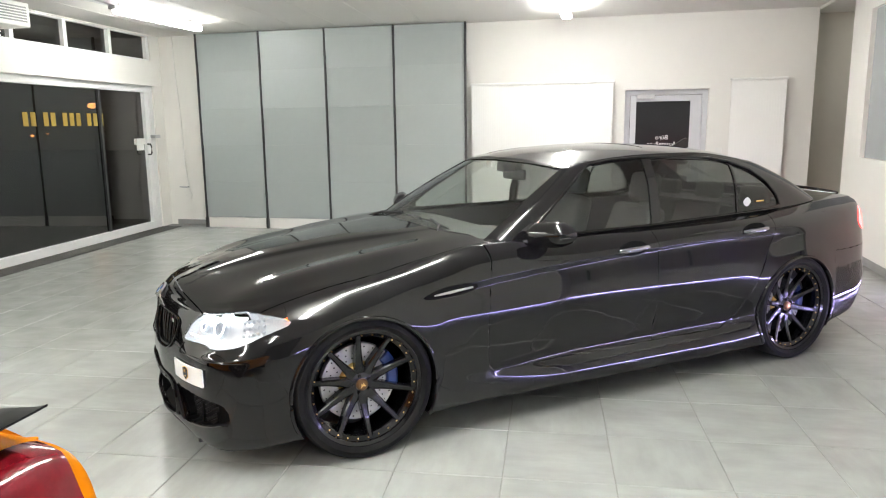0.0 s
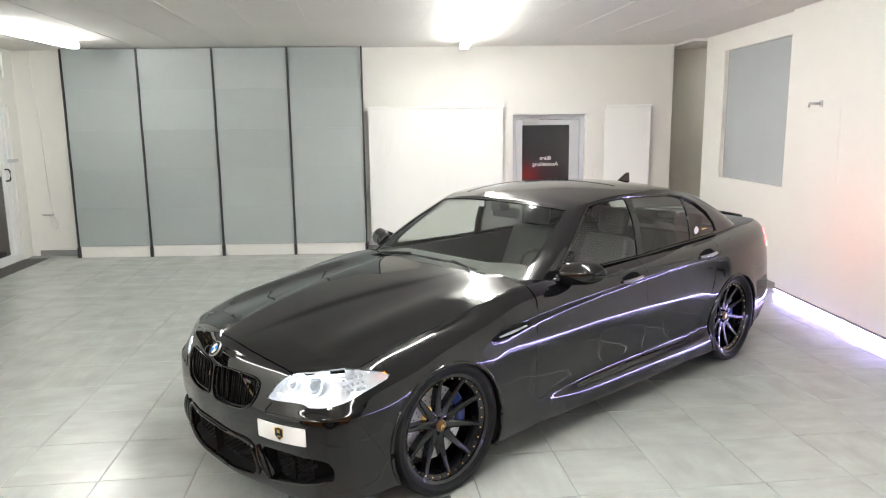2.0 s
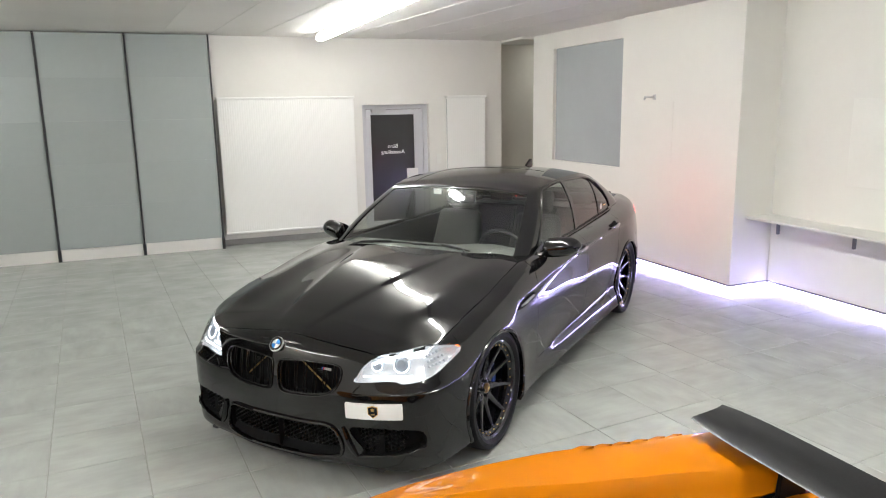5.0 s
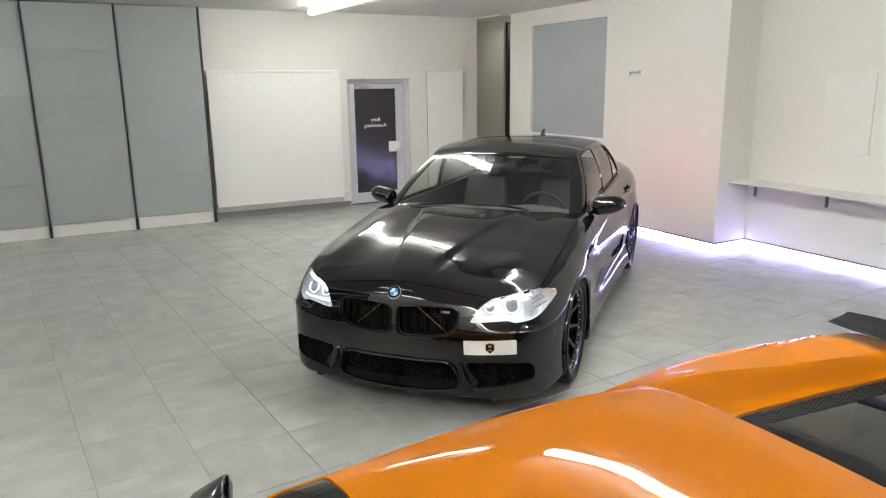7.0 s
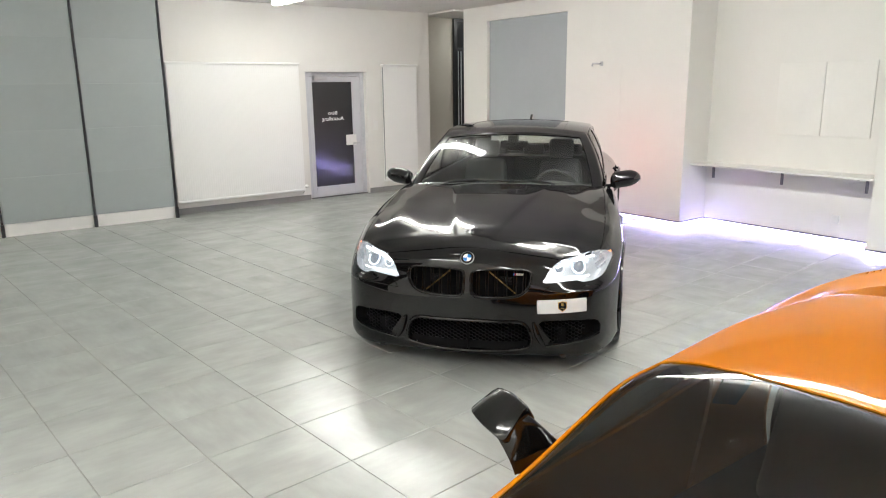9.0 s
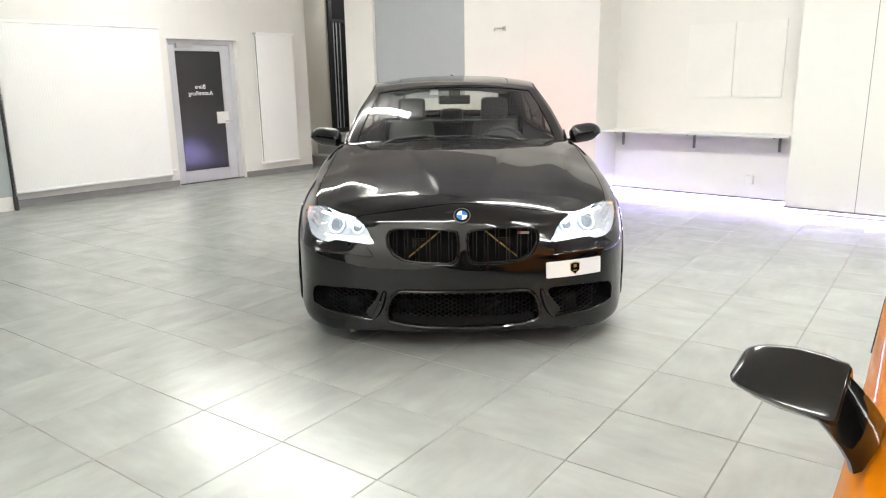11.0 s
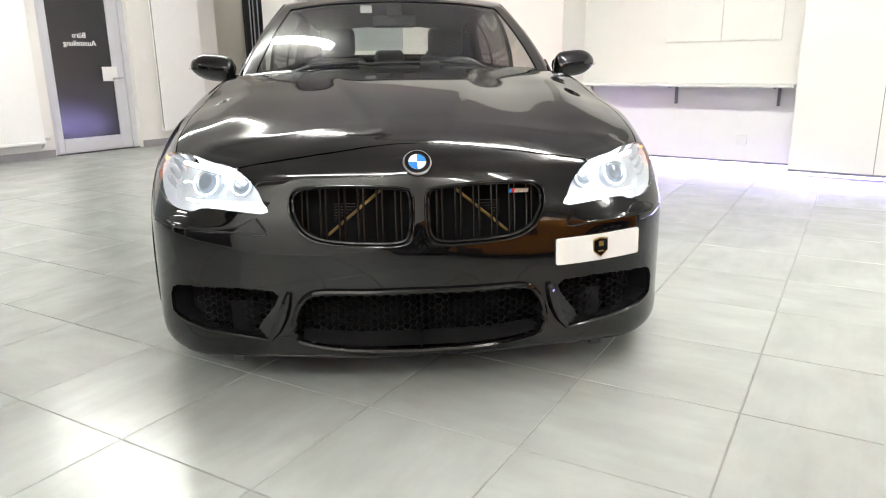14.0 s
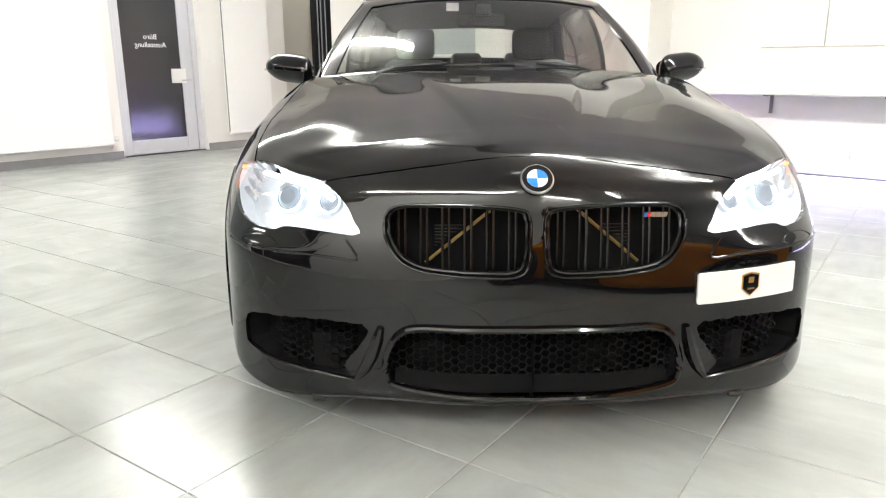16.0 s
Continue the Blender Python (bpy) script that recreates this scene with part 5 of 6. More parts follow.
# ---- saloon: sides ----
for s in (1, -1):
    for cx in WHEELS_X:
        ring = []
        for a in np.linspace(-28, 208, 50):
            x, z = cx + ARCH_R * math.cos(radians(a)), 0.335 + ARCH_R * math.sin(radians(a))
            ring.append((x, s * (side_y(x, z) + 0.001), z))
        part("arch_lip", bm_tube(ring, 0.010, 8), BLACK_PAINT, saloon, smooth=True)
        bm = bmesh.new()
        arcs = [(cx + 0.368 * math.cos(radians(a)), 0.335 + 0.368 * math.sin(radians(a))) for a in np.linspace(-25, 205, 28)]
        o = [bm.verts.new((x, s * 0.925, z)) for x, z in arcs]
        i = [bm.verts.new((x, s * 0.56, z)) for x, z in arcs]
        for a in range(27):
            bm.faces.new((o[a], o[a + 1], i[a + 1], i[a]))
        bm.faces.new(i)
        part("wheel_well", bm, DARK_VOID, saloon)
    for hx, hz in ((-1.635, 0.872), (-2.615, 0.904)):
        y = side_y(hx, hz)
        # shade of the grip recess, put in as a matt dark bulge
        cup = bmesh.new()
        bmesh.ops.create_uvsphere(cup, u_segments=24, v_segments=12, radius=1, matrix=Matrix.LocRotScale((hx, s * (y - 0.004), hz), None, (0.102, 0.009, 0.043)))
        part("handle_cup", cup, DARK_VOID, saloon, smooth=True)
        hp = [(hx + 0.105, s * (y + 0.004), hz - 0.006), (hx + 0.08, s * (y + 0.026), hz - 0.003), (hx, s * (y + 0.034), hz), (hx - 0.08, s * (y + 0.026), hz + 0.004), (hx - 0.105, s * (y + 0.004), hz + 0.006)]
        part("door_handle", bm_tube(hp, [0.008, 0.013, 0.014, 0.013, 0.008], 10, flat=1.15), HANDLE, saloon, "polished dark door handle", smooth=True)
    y = side_y(-0.44, 0.765)
    vent = smooth_poly([(-0.30, 0.752), (-0.36, 0.738), (-0.52, 0.748), (-0.60, 0.772), (-0.57, 0.796), (-0.42, 0.79)], 4)
    v = part("side_vent", bm_plate(vent, s * 0.006, "y", s * (y + 0.000)), DARK_VOID, saloon, "black wing vent")
    part("vent_bar", bm_tube([(-0.36, s * (y + 0.010), 0.758), (-0.44, s * (y + 0.014), 0.766), (-0.57, s * (y + 0.011), 0.778)], [0.005, 0.009, 0.006], 8, flat=0.8), STEEL, v, "steel bar", smooth=True)
    # mirror
    mb = bmesh.new()
    bmesh.ops.create_uvsphere(mb, u_segments=32, v_segments=20, radius=1)
    for w in mb.verts:
        c = w.co
        p = 3 if c.y > 0 else 7
        k = (max(0.0, 1 - abs(c.y) ** p) ** 0.5) / max(1e-4, max(0.0, 1 - c.y ** 2) ** 0.5) if abs(c.y) < 0.999 else 1.0
        c.x, c.z = c.x * min(k, 3.0), c.z * min(k, 3.0)
        x = c.x * (0.080 if c.x > 0 else 0.050)
        taper = 1 - 0.28 * max(0, c.y) ** 2
        yy = c.y * 0.122
        z = c.z * 0.073 * taper * (1.0 if c.z > 0 else 0.88) + 0.012 * c.y
        w.co = (-1.035 + x - 0.045 * c.y, s * (0.965 + yy), 1.003 + z)
    if s < 0:
        bmesh.ops.reverse_faces(mb, faces=mb.faces)
    mirror = part("door_mirror", mb, BLACK_PAINT, saloon, "black rounded door mirror", smooth=True, sharp=60)
    part("mirror_glass", bm_plate(smooth_poly([(s * 0.87, 0.96), (s * 0.865, 1.03), (s * 0.97, 1.055), (s * 1.06, 1.045), (s * 1.06, 0.975), (s * 0.97, 0.955)], 4), -0.004, "x", -1.088), CHROME, mirror)
    part("mirror_arm", bm_tube([(-0.965, s * 0.80, 0.955), (-0.985, s * 0.845, 0.955), (-1.01, s * 0.90, 0.972)], [0.03, 0.024, 0.02], 12, flat=0.6), GLOSS_BLACK, mirror, smooth=True)
    part("mirror_indicator", bm_tube([(-1.00, s * 1.065, 1.0), (-1.035, s * 1.083, 1.003), (-1.06, s * 1.088, 1.004)], 0.005, 6), LENS, mirror)
    # corner patch ahead of the front window
    part("mirror_base", bm_plate([(-0.90, 0.965), (-1.03, 0.968), (-1.055, 1.03)], s * 0.01, "y", s * 0.803), GLOSS_BLACK, saloon)
    # tail lamp wraps the corner
    bm = pushed(take(lambda x, y, z, u, v: -sd_poly(u * 0.2, z, smooth_poly([(3.50, 0.86), (3.58, 0.935), (3.78, 0.95), (3.98, 0.93), (4.0, 0.80), (3.82, 0.775), (3.62, 0.80)], 3)) if on_side(v) and u > 16 else -1), 0.004)
    part("tail_lamp", bm if s > 0 else flipped(bm), RED_LENS, saloon, "lit red tail lamp", smooth=True)
# underside
part("underbody", bm_boxes((-3.85, 0.70, -0.60, 0.60, 0.15, 0.30), (-2.45, -0.45, -0.86, 0.86, 0.17, 0.30)), DARK_VOID, saloon)
part("fin_aerial", bm_plate([(-2.78, 1.392), (-2.80, 1.405), (-2.90, 1.452), (-2.925, 1.455), (-2.935, 1.375)], 0.024, "y", -0.012, 0.005), BLACK_PAINT, saloon, "small roof fin aerial")
lipz = [(-4.08 + 0.09 * (abs(y) / 0.5) ** 2, y, 1.044 - 0.016 * (abs(y) / 0.5) ** 2) for y in np.linspace(-0.5, 0.5, 15)]
part("boot_spoiler", bm_tube(lipz, 0.014, 8, flat=0.8), BLACK_PAINT, saloon, smooth=True)

# ---- saloon: cowl, wipers, inside ----
part("cowl", bm_boxes((-0.86, -0.50, -0.70, 0.70, 0.90, 0.948)), SATIN_BLACK, saloon)
for pts in ([(-0.70, -0.48, 0.985), (-0.715, -0.2, 1.004), (-0.70, 0.10, 1.010)], [(-0.72, 0.42, 0.985), (-0.725, 0.2, 1.004), (-0.705, -0.02, 1.004)]):
    w = part("wiper", bm_tube([(x + 0.02, y, z + 0.012) for x, y, z in pts], 0.007, 6), SATIN_BLACK, saloon)
    part("wiper_arm", bm_tube([(pts[0][0] + 0.12, pts[0][1] * 1.1, 0.975), (pts[0][0] + 0.05, pts[0][1] * 0.9, 1.01), tuple(a + b for a, b in zip(pts[1], (0.022, 0, 0.022)))], 0.008, 6), SATIN_BLACK, w)
bm = bmesh.new()
rows = []
for y in np.linspace(-0.74, 0.74, 24):
    hump = 0.03 * math.exp(-((y - 0.37) / 0.2) ** 2)
    rows.append([(-0.62, y, 0.90), (-0.72, y, 0.935), (-0.85, y, 0.945 + hump * 0.3), (-1.05, y, 0.95 + hump), (-1.18, y, 0.925 + hump), (-1.24, y, 0.86), (-1.22, y, 0.72), (-1.15, y, 0.55)])
g = grid_bm(rows)
part("dashboard", g, DASH, saloon, "dark grey dashboard", smooth=True, sharp=50)
bm = bmesh.new()
ring = [(-1.37 + 0.06 * math.sin(a), 0.37 + 0.185 * math.cos(a), 0.86 + 0.175 * math.sin(a)) for a in np.linspace(0, 2 * math.pi, 36, endpoint=False)]
wheel = part("steering_wheel", bm_tube(ring, 0.015, 8, closed=True), LEATHER, saloon, smooth=True)
part("hub", bm_boxes((-1.37, -1.33, 0.29, 0.45, 0.82, 0.90), (-1.365, -1.345, 0.20, 0.54, 0.85, 0.875), bevel=0.008), LEATHER, wheel)


def car_seat(x, y, mat, rest=True, tall=1.0):
    s = part("seat", bm_box(x - 0.52, x, y - 0.25, y + 0.25, 0.30, 0.50, 0.05, 3), mat, saloon, "", smooth=True)
    bm = bm_box(-0.07, 0.07, -0.25, 0.25, 0.0, 0.62 * tall, 0.05, 3)
    for v in bm.verts:
        v.co.y *= 1 - 0.25 * max(0, v.co.z / 0.62) ** 2
    bm.transform(pose(x - 0.50, y, 0.46, 0, -20, 0))
    part("seat_back", bm, mat, s, smooth=True)
    if rest:
        bm = bm_box(-0.045, 0.045, -0.12, 0.12, 0.0, 0.19 * tall ** 3, 0.04, 3)
        bm.transform(pose(x - 0.725, y, 0.46 + 0.6 * tall, 0, -12, 0))
        part("headrest", bm, mat, s, smooth=True)


car_seat(-1.45, 0.37, LEATHER)
car_seat(-1.45, -0.37, GREY_LEATHER)
for y in (0.42, 0.0, -0.42):
    car_seat(-2.45, y, LEATHER, tall=0.88)
part("cabin_tub", bm_boxes((-3.35, -0.75, -0.78, 0.78, 0.28, 0.31), (-3.38, -3.30, -0.70, 0.70, 0.3, 1.02), (-3.35, -0.8, 0.76, 0.785, 0.3, 0.955), (-3.35, -0.8, -0.785, -0.76, 0.3, 0.955), (-3.5, -2.95, -0.66, 0.66, 0.98, 1.0)), LEATHER, saloon)
part("centre_console", bm_box(-2.2, -1.2, -0.11, 0.11, 0.3, 0.58, 0.03), DASH, saloon)
part("headliner", pushed(mirrored(take_cab(lambda x, y, z, u, v: v - GV - 0.5)), -0.03), DASH, saloon, smooth=True)
rv = part("inner_mirror", bm_box(-1.425, -1.395, -0.125, 0.125, 1.215, 1.285, 0.015, 3), SATIN_BLACK, saloon, "", smooth=True)
part("mirror_foot", bm_boxes((-1.40, -1.30, -0.045, 0.045, 1.27, 1.335), bevel=0.012), SATIN_BLACK, rv)
part("sticker", bm_box(-1.318, -1.314, -0.19, -0.125, 1.292, 1.332), PLATE_WHITE, saloon, "small white toll sticker").matrix_local = pose(0, 0, 0)


# ---- wheels ----
def small_mesh(name, bm, mat):
    me = bpy.data.meshes.new(name)
    bm.to_mesh(me)
    bm.free()
    me.materials.append(mat)
    return me


bm = bmesh.new()
bmesh.ops.create_icosphere(bm, subdivisions=1, radius=0.0042)
BOLT = small_mesh("bolt", bm, BRASS)
bm = bmesh.new()
bmesh.ops.create_cone(bm, cap_ends=True, segments=6, radius1=0.009, radius2=0.007, depth=0.02, matrix=pose(0, 0, 0, -90, 0, 0))
NUT = small_mesh("nut", bm, RIM_BLACK)


def make_wheel(parent, m, spokes=10, colour=None, caliper=True, side=1, hub_mat=None):
    """A wheel about its axle (local y outwards)."""
    rim = part("wheel", bm_lathe([(0.262, -0.12), (0.262, 0.085), (0.268, 0.104), (0.284, 0.112), (0.291, 0.110), (0.294, 0.100), (0.294, 0.09), (0.280, 0.08), (0.280, -0.12)], 64, "Y", close=True), RIM_BLACK, parent, "black dished ten-spoke wheel with gold bolts", smooth=True)
    rim.matrix_local = m
    part("tyre", bm_lathe([(0.284, -0.125), (0.305, -0.132), (0.33, -0.130), (0.343, -0.118), (0.348, -0.09), (0.349, 0.0), (0.348, 0.085), (0.343, 0.112), (0.333, 0.124), (0.31, 0.127), (0.295, 0.119), (0.286, 0.108)], 72, "Y"), RUBBER, rim, "black low-profile tyre", smooth=True)
    bm = bm_lathe([(0.246, 0.060), (0.246, 0.078), (0.266, 0.096), (0.268, 0.080)], 64, "Y", close=True)
    part("rim_ring", bm, RIM_BLACK, rim, smooth=True)
    sp = bmesh.new()
    prof = [(0.050, 0.030, 0.042), (0.10, 0.020, 0.046), (0.17, 0.0155, 0.060), (0.23, 0.013, 0.078), (0.262, 0.015, 0.090)]
    tops = []
    for r, w, yy in prof:
        tops.append([sp.verts.new((r, yy - 0.045, -w)), sp.verts.new((r, yy - 0.006, -w)), sp.verts.new((r, yy, -w * 0.55)), sp.verts.new((r, yy, w * 0.55)), sp.verts.new((r, yy - 0.006, w)), sp.verts.new((r, yy - 0.045, w))])
    for a, b in zip(tops, tops[1:]):
        for k in range(5):
            sp.faces.new((a[k], a[k + 1], b[k + 1], b[k]))
    bmesh.ops.recalc_face_normals(sp, faces=sp.faces)
    me = bpy.data.meshes.new("spoke")
    sp.to_mesh(me)
    sp.free()
    me.materials.append(RIM_BLACK)
    for k in range(spokes):
        o = new("spoke", me)
        o.parent = rim
        o.matrix_local = pose(0, 0, 0, 0, 360 / spokes * k + 9, 0)
    for k in range(30):
        a = 2 * math.pi * (k + 0.5) / 30
        o = new("bolt", BOLT)
        o.parent = rim
        o.matrix_local = Matrix.Translation((0.2555 * math.cos(a), 0.090, 0.2555 * math.sin(a)))
    part("hub", bm_lathe([(0.0, 0.046), (0.05, 0.046), (0.062, 0.040), (0.066, 0.0)], 32, "Y"), RIM_BLACK, rim, smooth=True)
    part("hub_cap", bm_lathe([(0.0, 0.062), (0.022, 0.061), (0.029, 0.055), (0.031, 0.046)], 32, "Y"), hub_mat or BRONZE, rim, "bronze hub cap", smooth=True)
    part("hub_mark", bm_plate([(-0.013, -0.011), (-0.005, 0.012), (0.0, 0.002), (0.005, 0.012), (0.013, -0.011), (0.0, -0.004)], 0.0015, "y", 0.0618), BRASS, rim, "gold angular mark")
    for k in range(5):
        a = 2 * math.pi * k / 5 + 0.3
        o = new("nut", NUT)
        o.parent = rim
        o.matrix_local = Matrix.Translation((0.045 * math.cos(a), 0.050, 0.045 * math.sin(a)))
    disc = part("brake_disc", bm_lathe([(0.105, -0.035), (0.190, -0.035), (0.192, -0.03), (0.192, -0.005), (0.190, 0.0), (0.105, 0.0)], 48, "Y", close=True), DISC, rim, "drilled steel brake disc", smooth=True)
    # flat dark circles give the shade of drilled holes by colour
    holes = bmesh.new()
    for k in range(24):
        for j, r in enumerate((0.125, 0.15, 0.175)):
            a = 2 * math.pi * (k + 0.33 * j) / 24
            bmesh.ops.create_circle(holes, cap_ends=True, segments=8, radius=0.0042, matrix=Matrix.Translation((r * math.cos(a), 0.0008, r * math.sin(a))) @ pose(0, 0, 0, -90, 0, 0))
    part("drill_holes", holes, DARK_VOID, disc)["kind"] = "stuff"
    part("disc_bell", bm_lathe([(0.0, 0.02), (0.08, 0.02), (0.1, 0.005), (0.106, -0.01)], 32, "Y"), BRASS if caliper else STEEL, rim, smooth=True)
    a0, a1 = math.pi - 0.48, math.pi + 0.48
    if side < 0:
        a0, a1 = -0.48, 0.48
    rows = []
    for a in np.linspace(a0, a1, 12):
        rows.append([(r * math.cos(a), y, r * math.sin(a)) for r, y in ((0.142, -0.04), (0.142, 0.014), (0.150, 0.022), (0.19, 0.022), (0.203, 0.012), (0.203, -0.04))])
    bm = grid_bm(rows)
    for ring in (0, -1):
        bm.faces.new([bm.verts.new(p) for p in rows[ring]])
    bmesh.ops.remove_doubles(bm, verts=bm.verts, dist=1e-5)
    bmesh.ops.recalc_face_normals(bm, faces=bm.faces)
    part("caliper", bm, CALIPER if caliper else BLACK_STEEL, rim, "blue brake caliper", smooth=True)
    return rim


for x in WHEELS_X:
    for s in (1, -1):
        make_wheel(saloon, pose(x, s * 0.812, 0.349, 0, 14 if s > 0 else 0, 0 if s > 0 else 180), side=s)


# ---- the orange sports car ----
# across half the car at stations along it: (half width, height); x forward from the rear axle
ACROSS = {
    3.43: [(0, .46), (.15, .46), (.3, .455), (.4, .45), (.5, .445), (.55, .44), (.6, .43), (.63, .42), (.66, .40), (.67, .36), (.67, .3), (.66, .24), (.63, .18), (.4, .16)],
    3.2: [(0, .56), (.2, .56), (.35, .555), (.5, .55), (.6, .545), (.68, .54), (.74, .535), (.78, .53), (.81, .51), (.83, .45), (.835, .35), (.83, .25), (.80, .15), (.5, .12)],
    2.8: [(0, .645), (.2, .645), (.35, .64), (.5, .635), (.6, .63), (.68, .635), (.75, .642), (.81, .64), (.87, .60), (.895, .52), (.905, .4), (.90, .28), (.87, .14), (.5, .11)],
    2.45: [(0, .735), (.2, .732), (.4, .722), (.55, .71), (.66, .70), (.70, .70), (.76, .71), (.82, .715), (.89, .67), (.92, .56), (.925, .42), (.92, .28), (.89, .13), (.5, .11)],
    2.1: [(0, .955), (.2, .95), (.4, .932), (.53, .908), (.595, .88), (.635, .83), (.665, .79), (.70, .765), (.765, .70), (.805, .58), (.825, .42), (.83, .28), (.81, .12), (.5, .11)],
    1.78: [(0, 1.125), (.18, 1.122), (.34, 1.112), (.46, 1.096), (.53, 1.068), (.595, .96), (.65, .86), (.695, .80), (.785, .735), (.82, .62), (.835, .42), (.835, .28), (.82, .12), (.5, .11)],
    1.3: [(0, 1.15), (.2, 1.147), (.38, 1.134), (.50, 1.11), (.57, 1.075), (.63, .97), (.685, .875), (.735, .815), (.83, .75), (.865, .64), (.875, .42), (.875, .28), (.855, .12), (.5, .11)],
    .70: [(0, 1.105), (.2, 1.102), (.38, 1.092), (.51, 1.074), (.60, 1.042), (.67, .98), (.735, .91), (.80, .865), (.895, .81), (.925, .66), (.925, .45), (.92, .28), (.89, .12), (.5, .11)],
    .63: [(0, .965), (.2, .963), (.40, .952), (.50, .94), (.612, 1.032), (.69, .985), (.76, .94), (.82, .91), (.905, .84), (.93, .68), (.93, .45), (.92, .28), (.89, .12), (.5, .11)],
    .25: [(0, .92), (.2, .918), (.42, .908), (.555, .898), (.640, .985), (.73, .968), (.81, .948), (.87, .918), (.925, .855), (.945, .70), (.945, .48), (.935, .3), (.90, .13), (.5, .11)],
    0.0: [(0, .90), (.2, .898), (.44, .888), (.558, .880), (.618, .957), (.72, .957), (.81, .944), (.875, .915), (.928, .85), (.95, .72), (.95, .5), (.945, .3), (.92, .14), (.5, .12)],
    -.3: [(0, .88), (.2, .878), (.44, .870), (.52, .870), (.572, .944), (.68, .946), (.78, .934), (.85, .902), (.915, .845), (.945, .72), (.945, .5), (.94, .3), (.91, .16), (.5, .13)],
    -.50: [(0, .87), (.2, .87), (.42, .866), (.485, .868), (.532, .932), (.66, .938), (.77, .926), (.83, .898), (.89, .845), (.92, .70), (.925, .5), (.915, .32), (.88, .2), (.5, .15)],
    -.684: [(0, .86), (.2, .86), (.41, .858), (.470, .862), (.515, .910), (.65, .916), (.74, .910), (.80, .885), (.848, .80), (.865, .68), (.865, .5), (.85, .35), (.8, .25), (.5, .2)],
    -.756: [(0, .80), (.2, .80), (.44, .80), (.56, .805), (.66, .815), (.70, .815), (.735, .81), (.765, .79), (.79, .75), (.80, .65), (.795, .5), (.77, .38), (.72, .3), (.5, .26)],
}
xs_ = sorted(ACROSS)
across_at = spline(xs_, [[c for p in ACROSS[x] for c in p] for x in xs_], limit=True)
NO = 52


def orange_section(x):
    lv = across_at(x).reshape(-1, 2)
    prof = spline(range(14), lv, limit=True)
    return [(x, *prof(13 * k / NO)) for k in range(NO + 1)]


OX = steps(3.43, 3.1, 10) + steps(3.1, 0.72, 80) + steps(0.72, 0.60, 10) + steps(0.60, -0.62, 46) + steps(-0.62, -0.756, 10) + [-0.756]
OSH = grid_bm([orange_section(x) for x in OX], OX)
bmesh.ops.reverse_faces(OSH, faces=OSH.faces)
sport = tagged(empty("sports_car", pose(-1.65, 0.53, 0, 0, 0, 180)), "bright orange mid-engined sports car with a carbon rear wing", "car")


def o_take(*tests):
    bm = OSH.copy()
    for t in tests:
        cut(bm, t)
    return bm


def o_arch(x, z):
    return min(math.hypot(x, z - 0.335) - 0.36, math.hypot(x - 2.56, z - 0.325) - 0.348)


def vk(v):
    return v * 13 / NO


O_SIDE = smooth_poly([(2.12, .80), (1.95, .90), (1.76, 1.015), (1.5, 1.045), (1.2, 1.04), (1.0, 1.0), (0.93, .95), (0.95, .885), (1.3, .84), (1.7, .805)], 3)
O_DOOR = [(2.16, 1.2), (2.10, .62), (1.95, .22), (0.95, .2), (0.82, .62), (0.90, 1.2)]


def o_ws(x, y, z, v):
    return max(x - 2.43, 1.69 + 0.01 * (y / 0.5) ** 2 - x, vk(v) - 3.75)


def o_sidewin(x, y, z, v):
    return sd_poly(x, z, O_SIDE) if 3.9 < vk(v) < 7.6 else 1.0


def o_deck(x, y):
    return max(x - 0.60, -0.57 - x, y - (0.495 + 0.03 * (0.6 - x) - 0.10 * max(0, -0.1 - x)))


def o_glass(x, y, z, v):
    return max(o_deck(x, y), y - 0.41) if vk(v) < 4 else 1.0


def o_mesh(x, y, z, v):
    return max(o_deck(x, y), 0.41 - y) if vk(v) < 4 else 1.0


def o_tail(x, y, z, v):
    return max(x + 0.615 - 0.05 * max(0, 0.62 - y), 0.46 - y, 0.60 - z, vk(v) - 6.5) if x < -0.3 else 1.0


def o_panel(name, bm, both, label=""):
    flange(bm, 0.012)
    if both:
        part(name, flipped(bm), ORANGE, sport, label, smooth=True, sharp=32)
        return part(name, bm, ORANGE, sport, label, smooth=True, sharp=32)
    return part(name, mirrored(bm), ORANGE, sport, label, smooth=True, sharp=32)


OG = 0.002
no_door = lambda x, y, z, u, v: sd_poly(x, z, O_DOOR) - OG if vk(v) > 6.95 else 1
o_panel("body", o_take(lambda x, y, z, u, v: o_ws(x, y, z, v), lambda x, y, z, u, v: o_sidewin(x, y, z, v), lambda x, y, z, u, v: o_deck(x, y) if vk(v) < 4 else 1, lambda x, y, z, u, v: o_tail(x, y, z, v), lambda x, y, z, u, v: o_arch(x, z) if vk(v) > 7 else 1, no_door), False, "glossy orange bodywork")
o_panel("door", o_take(lambda x, y, z, u, v: -sd_poly(x, z, O_DOOR) - OG, lambda x, y, z, u, v: vk(v) - 6.95), True)
for name, fn, mat, lab in (("windscreen", o_ws, TINTED, "dark raked windscreen"), ("engine_window", o_glass, TINTED, "dark glass engine cover")):
    bm = mirrored(pushed(o_take(lambda x, y, z, u, v: 0.006 - fn(x, y, z, v)), -0.004))
    part(name, bm, mat, sport, lab, smooth=True)
bm = pushed(o_take(lambda x, y, z, u, v: 0.006 - o_sidewin(x, y, z, v)), -0.005)
part("side_window", flipped(bm), TINTED, sport, smooth=True)
part("side_window", bm, TINTED, sport, smooth=True)
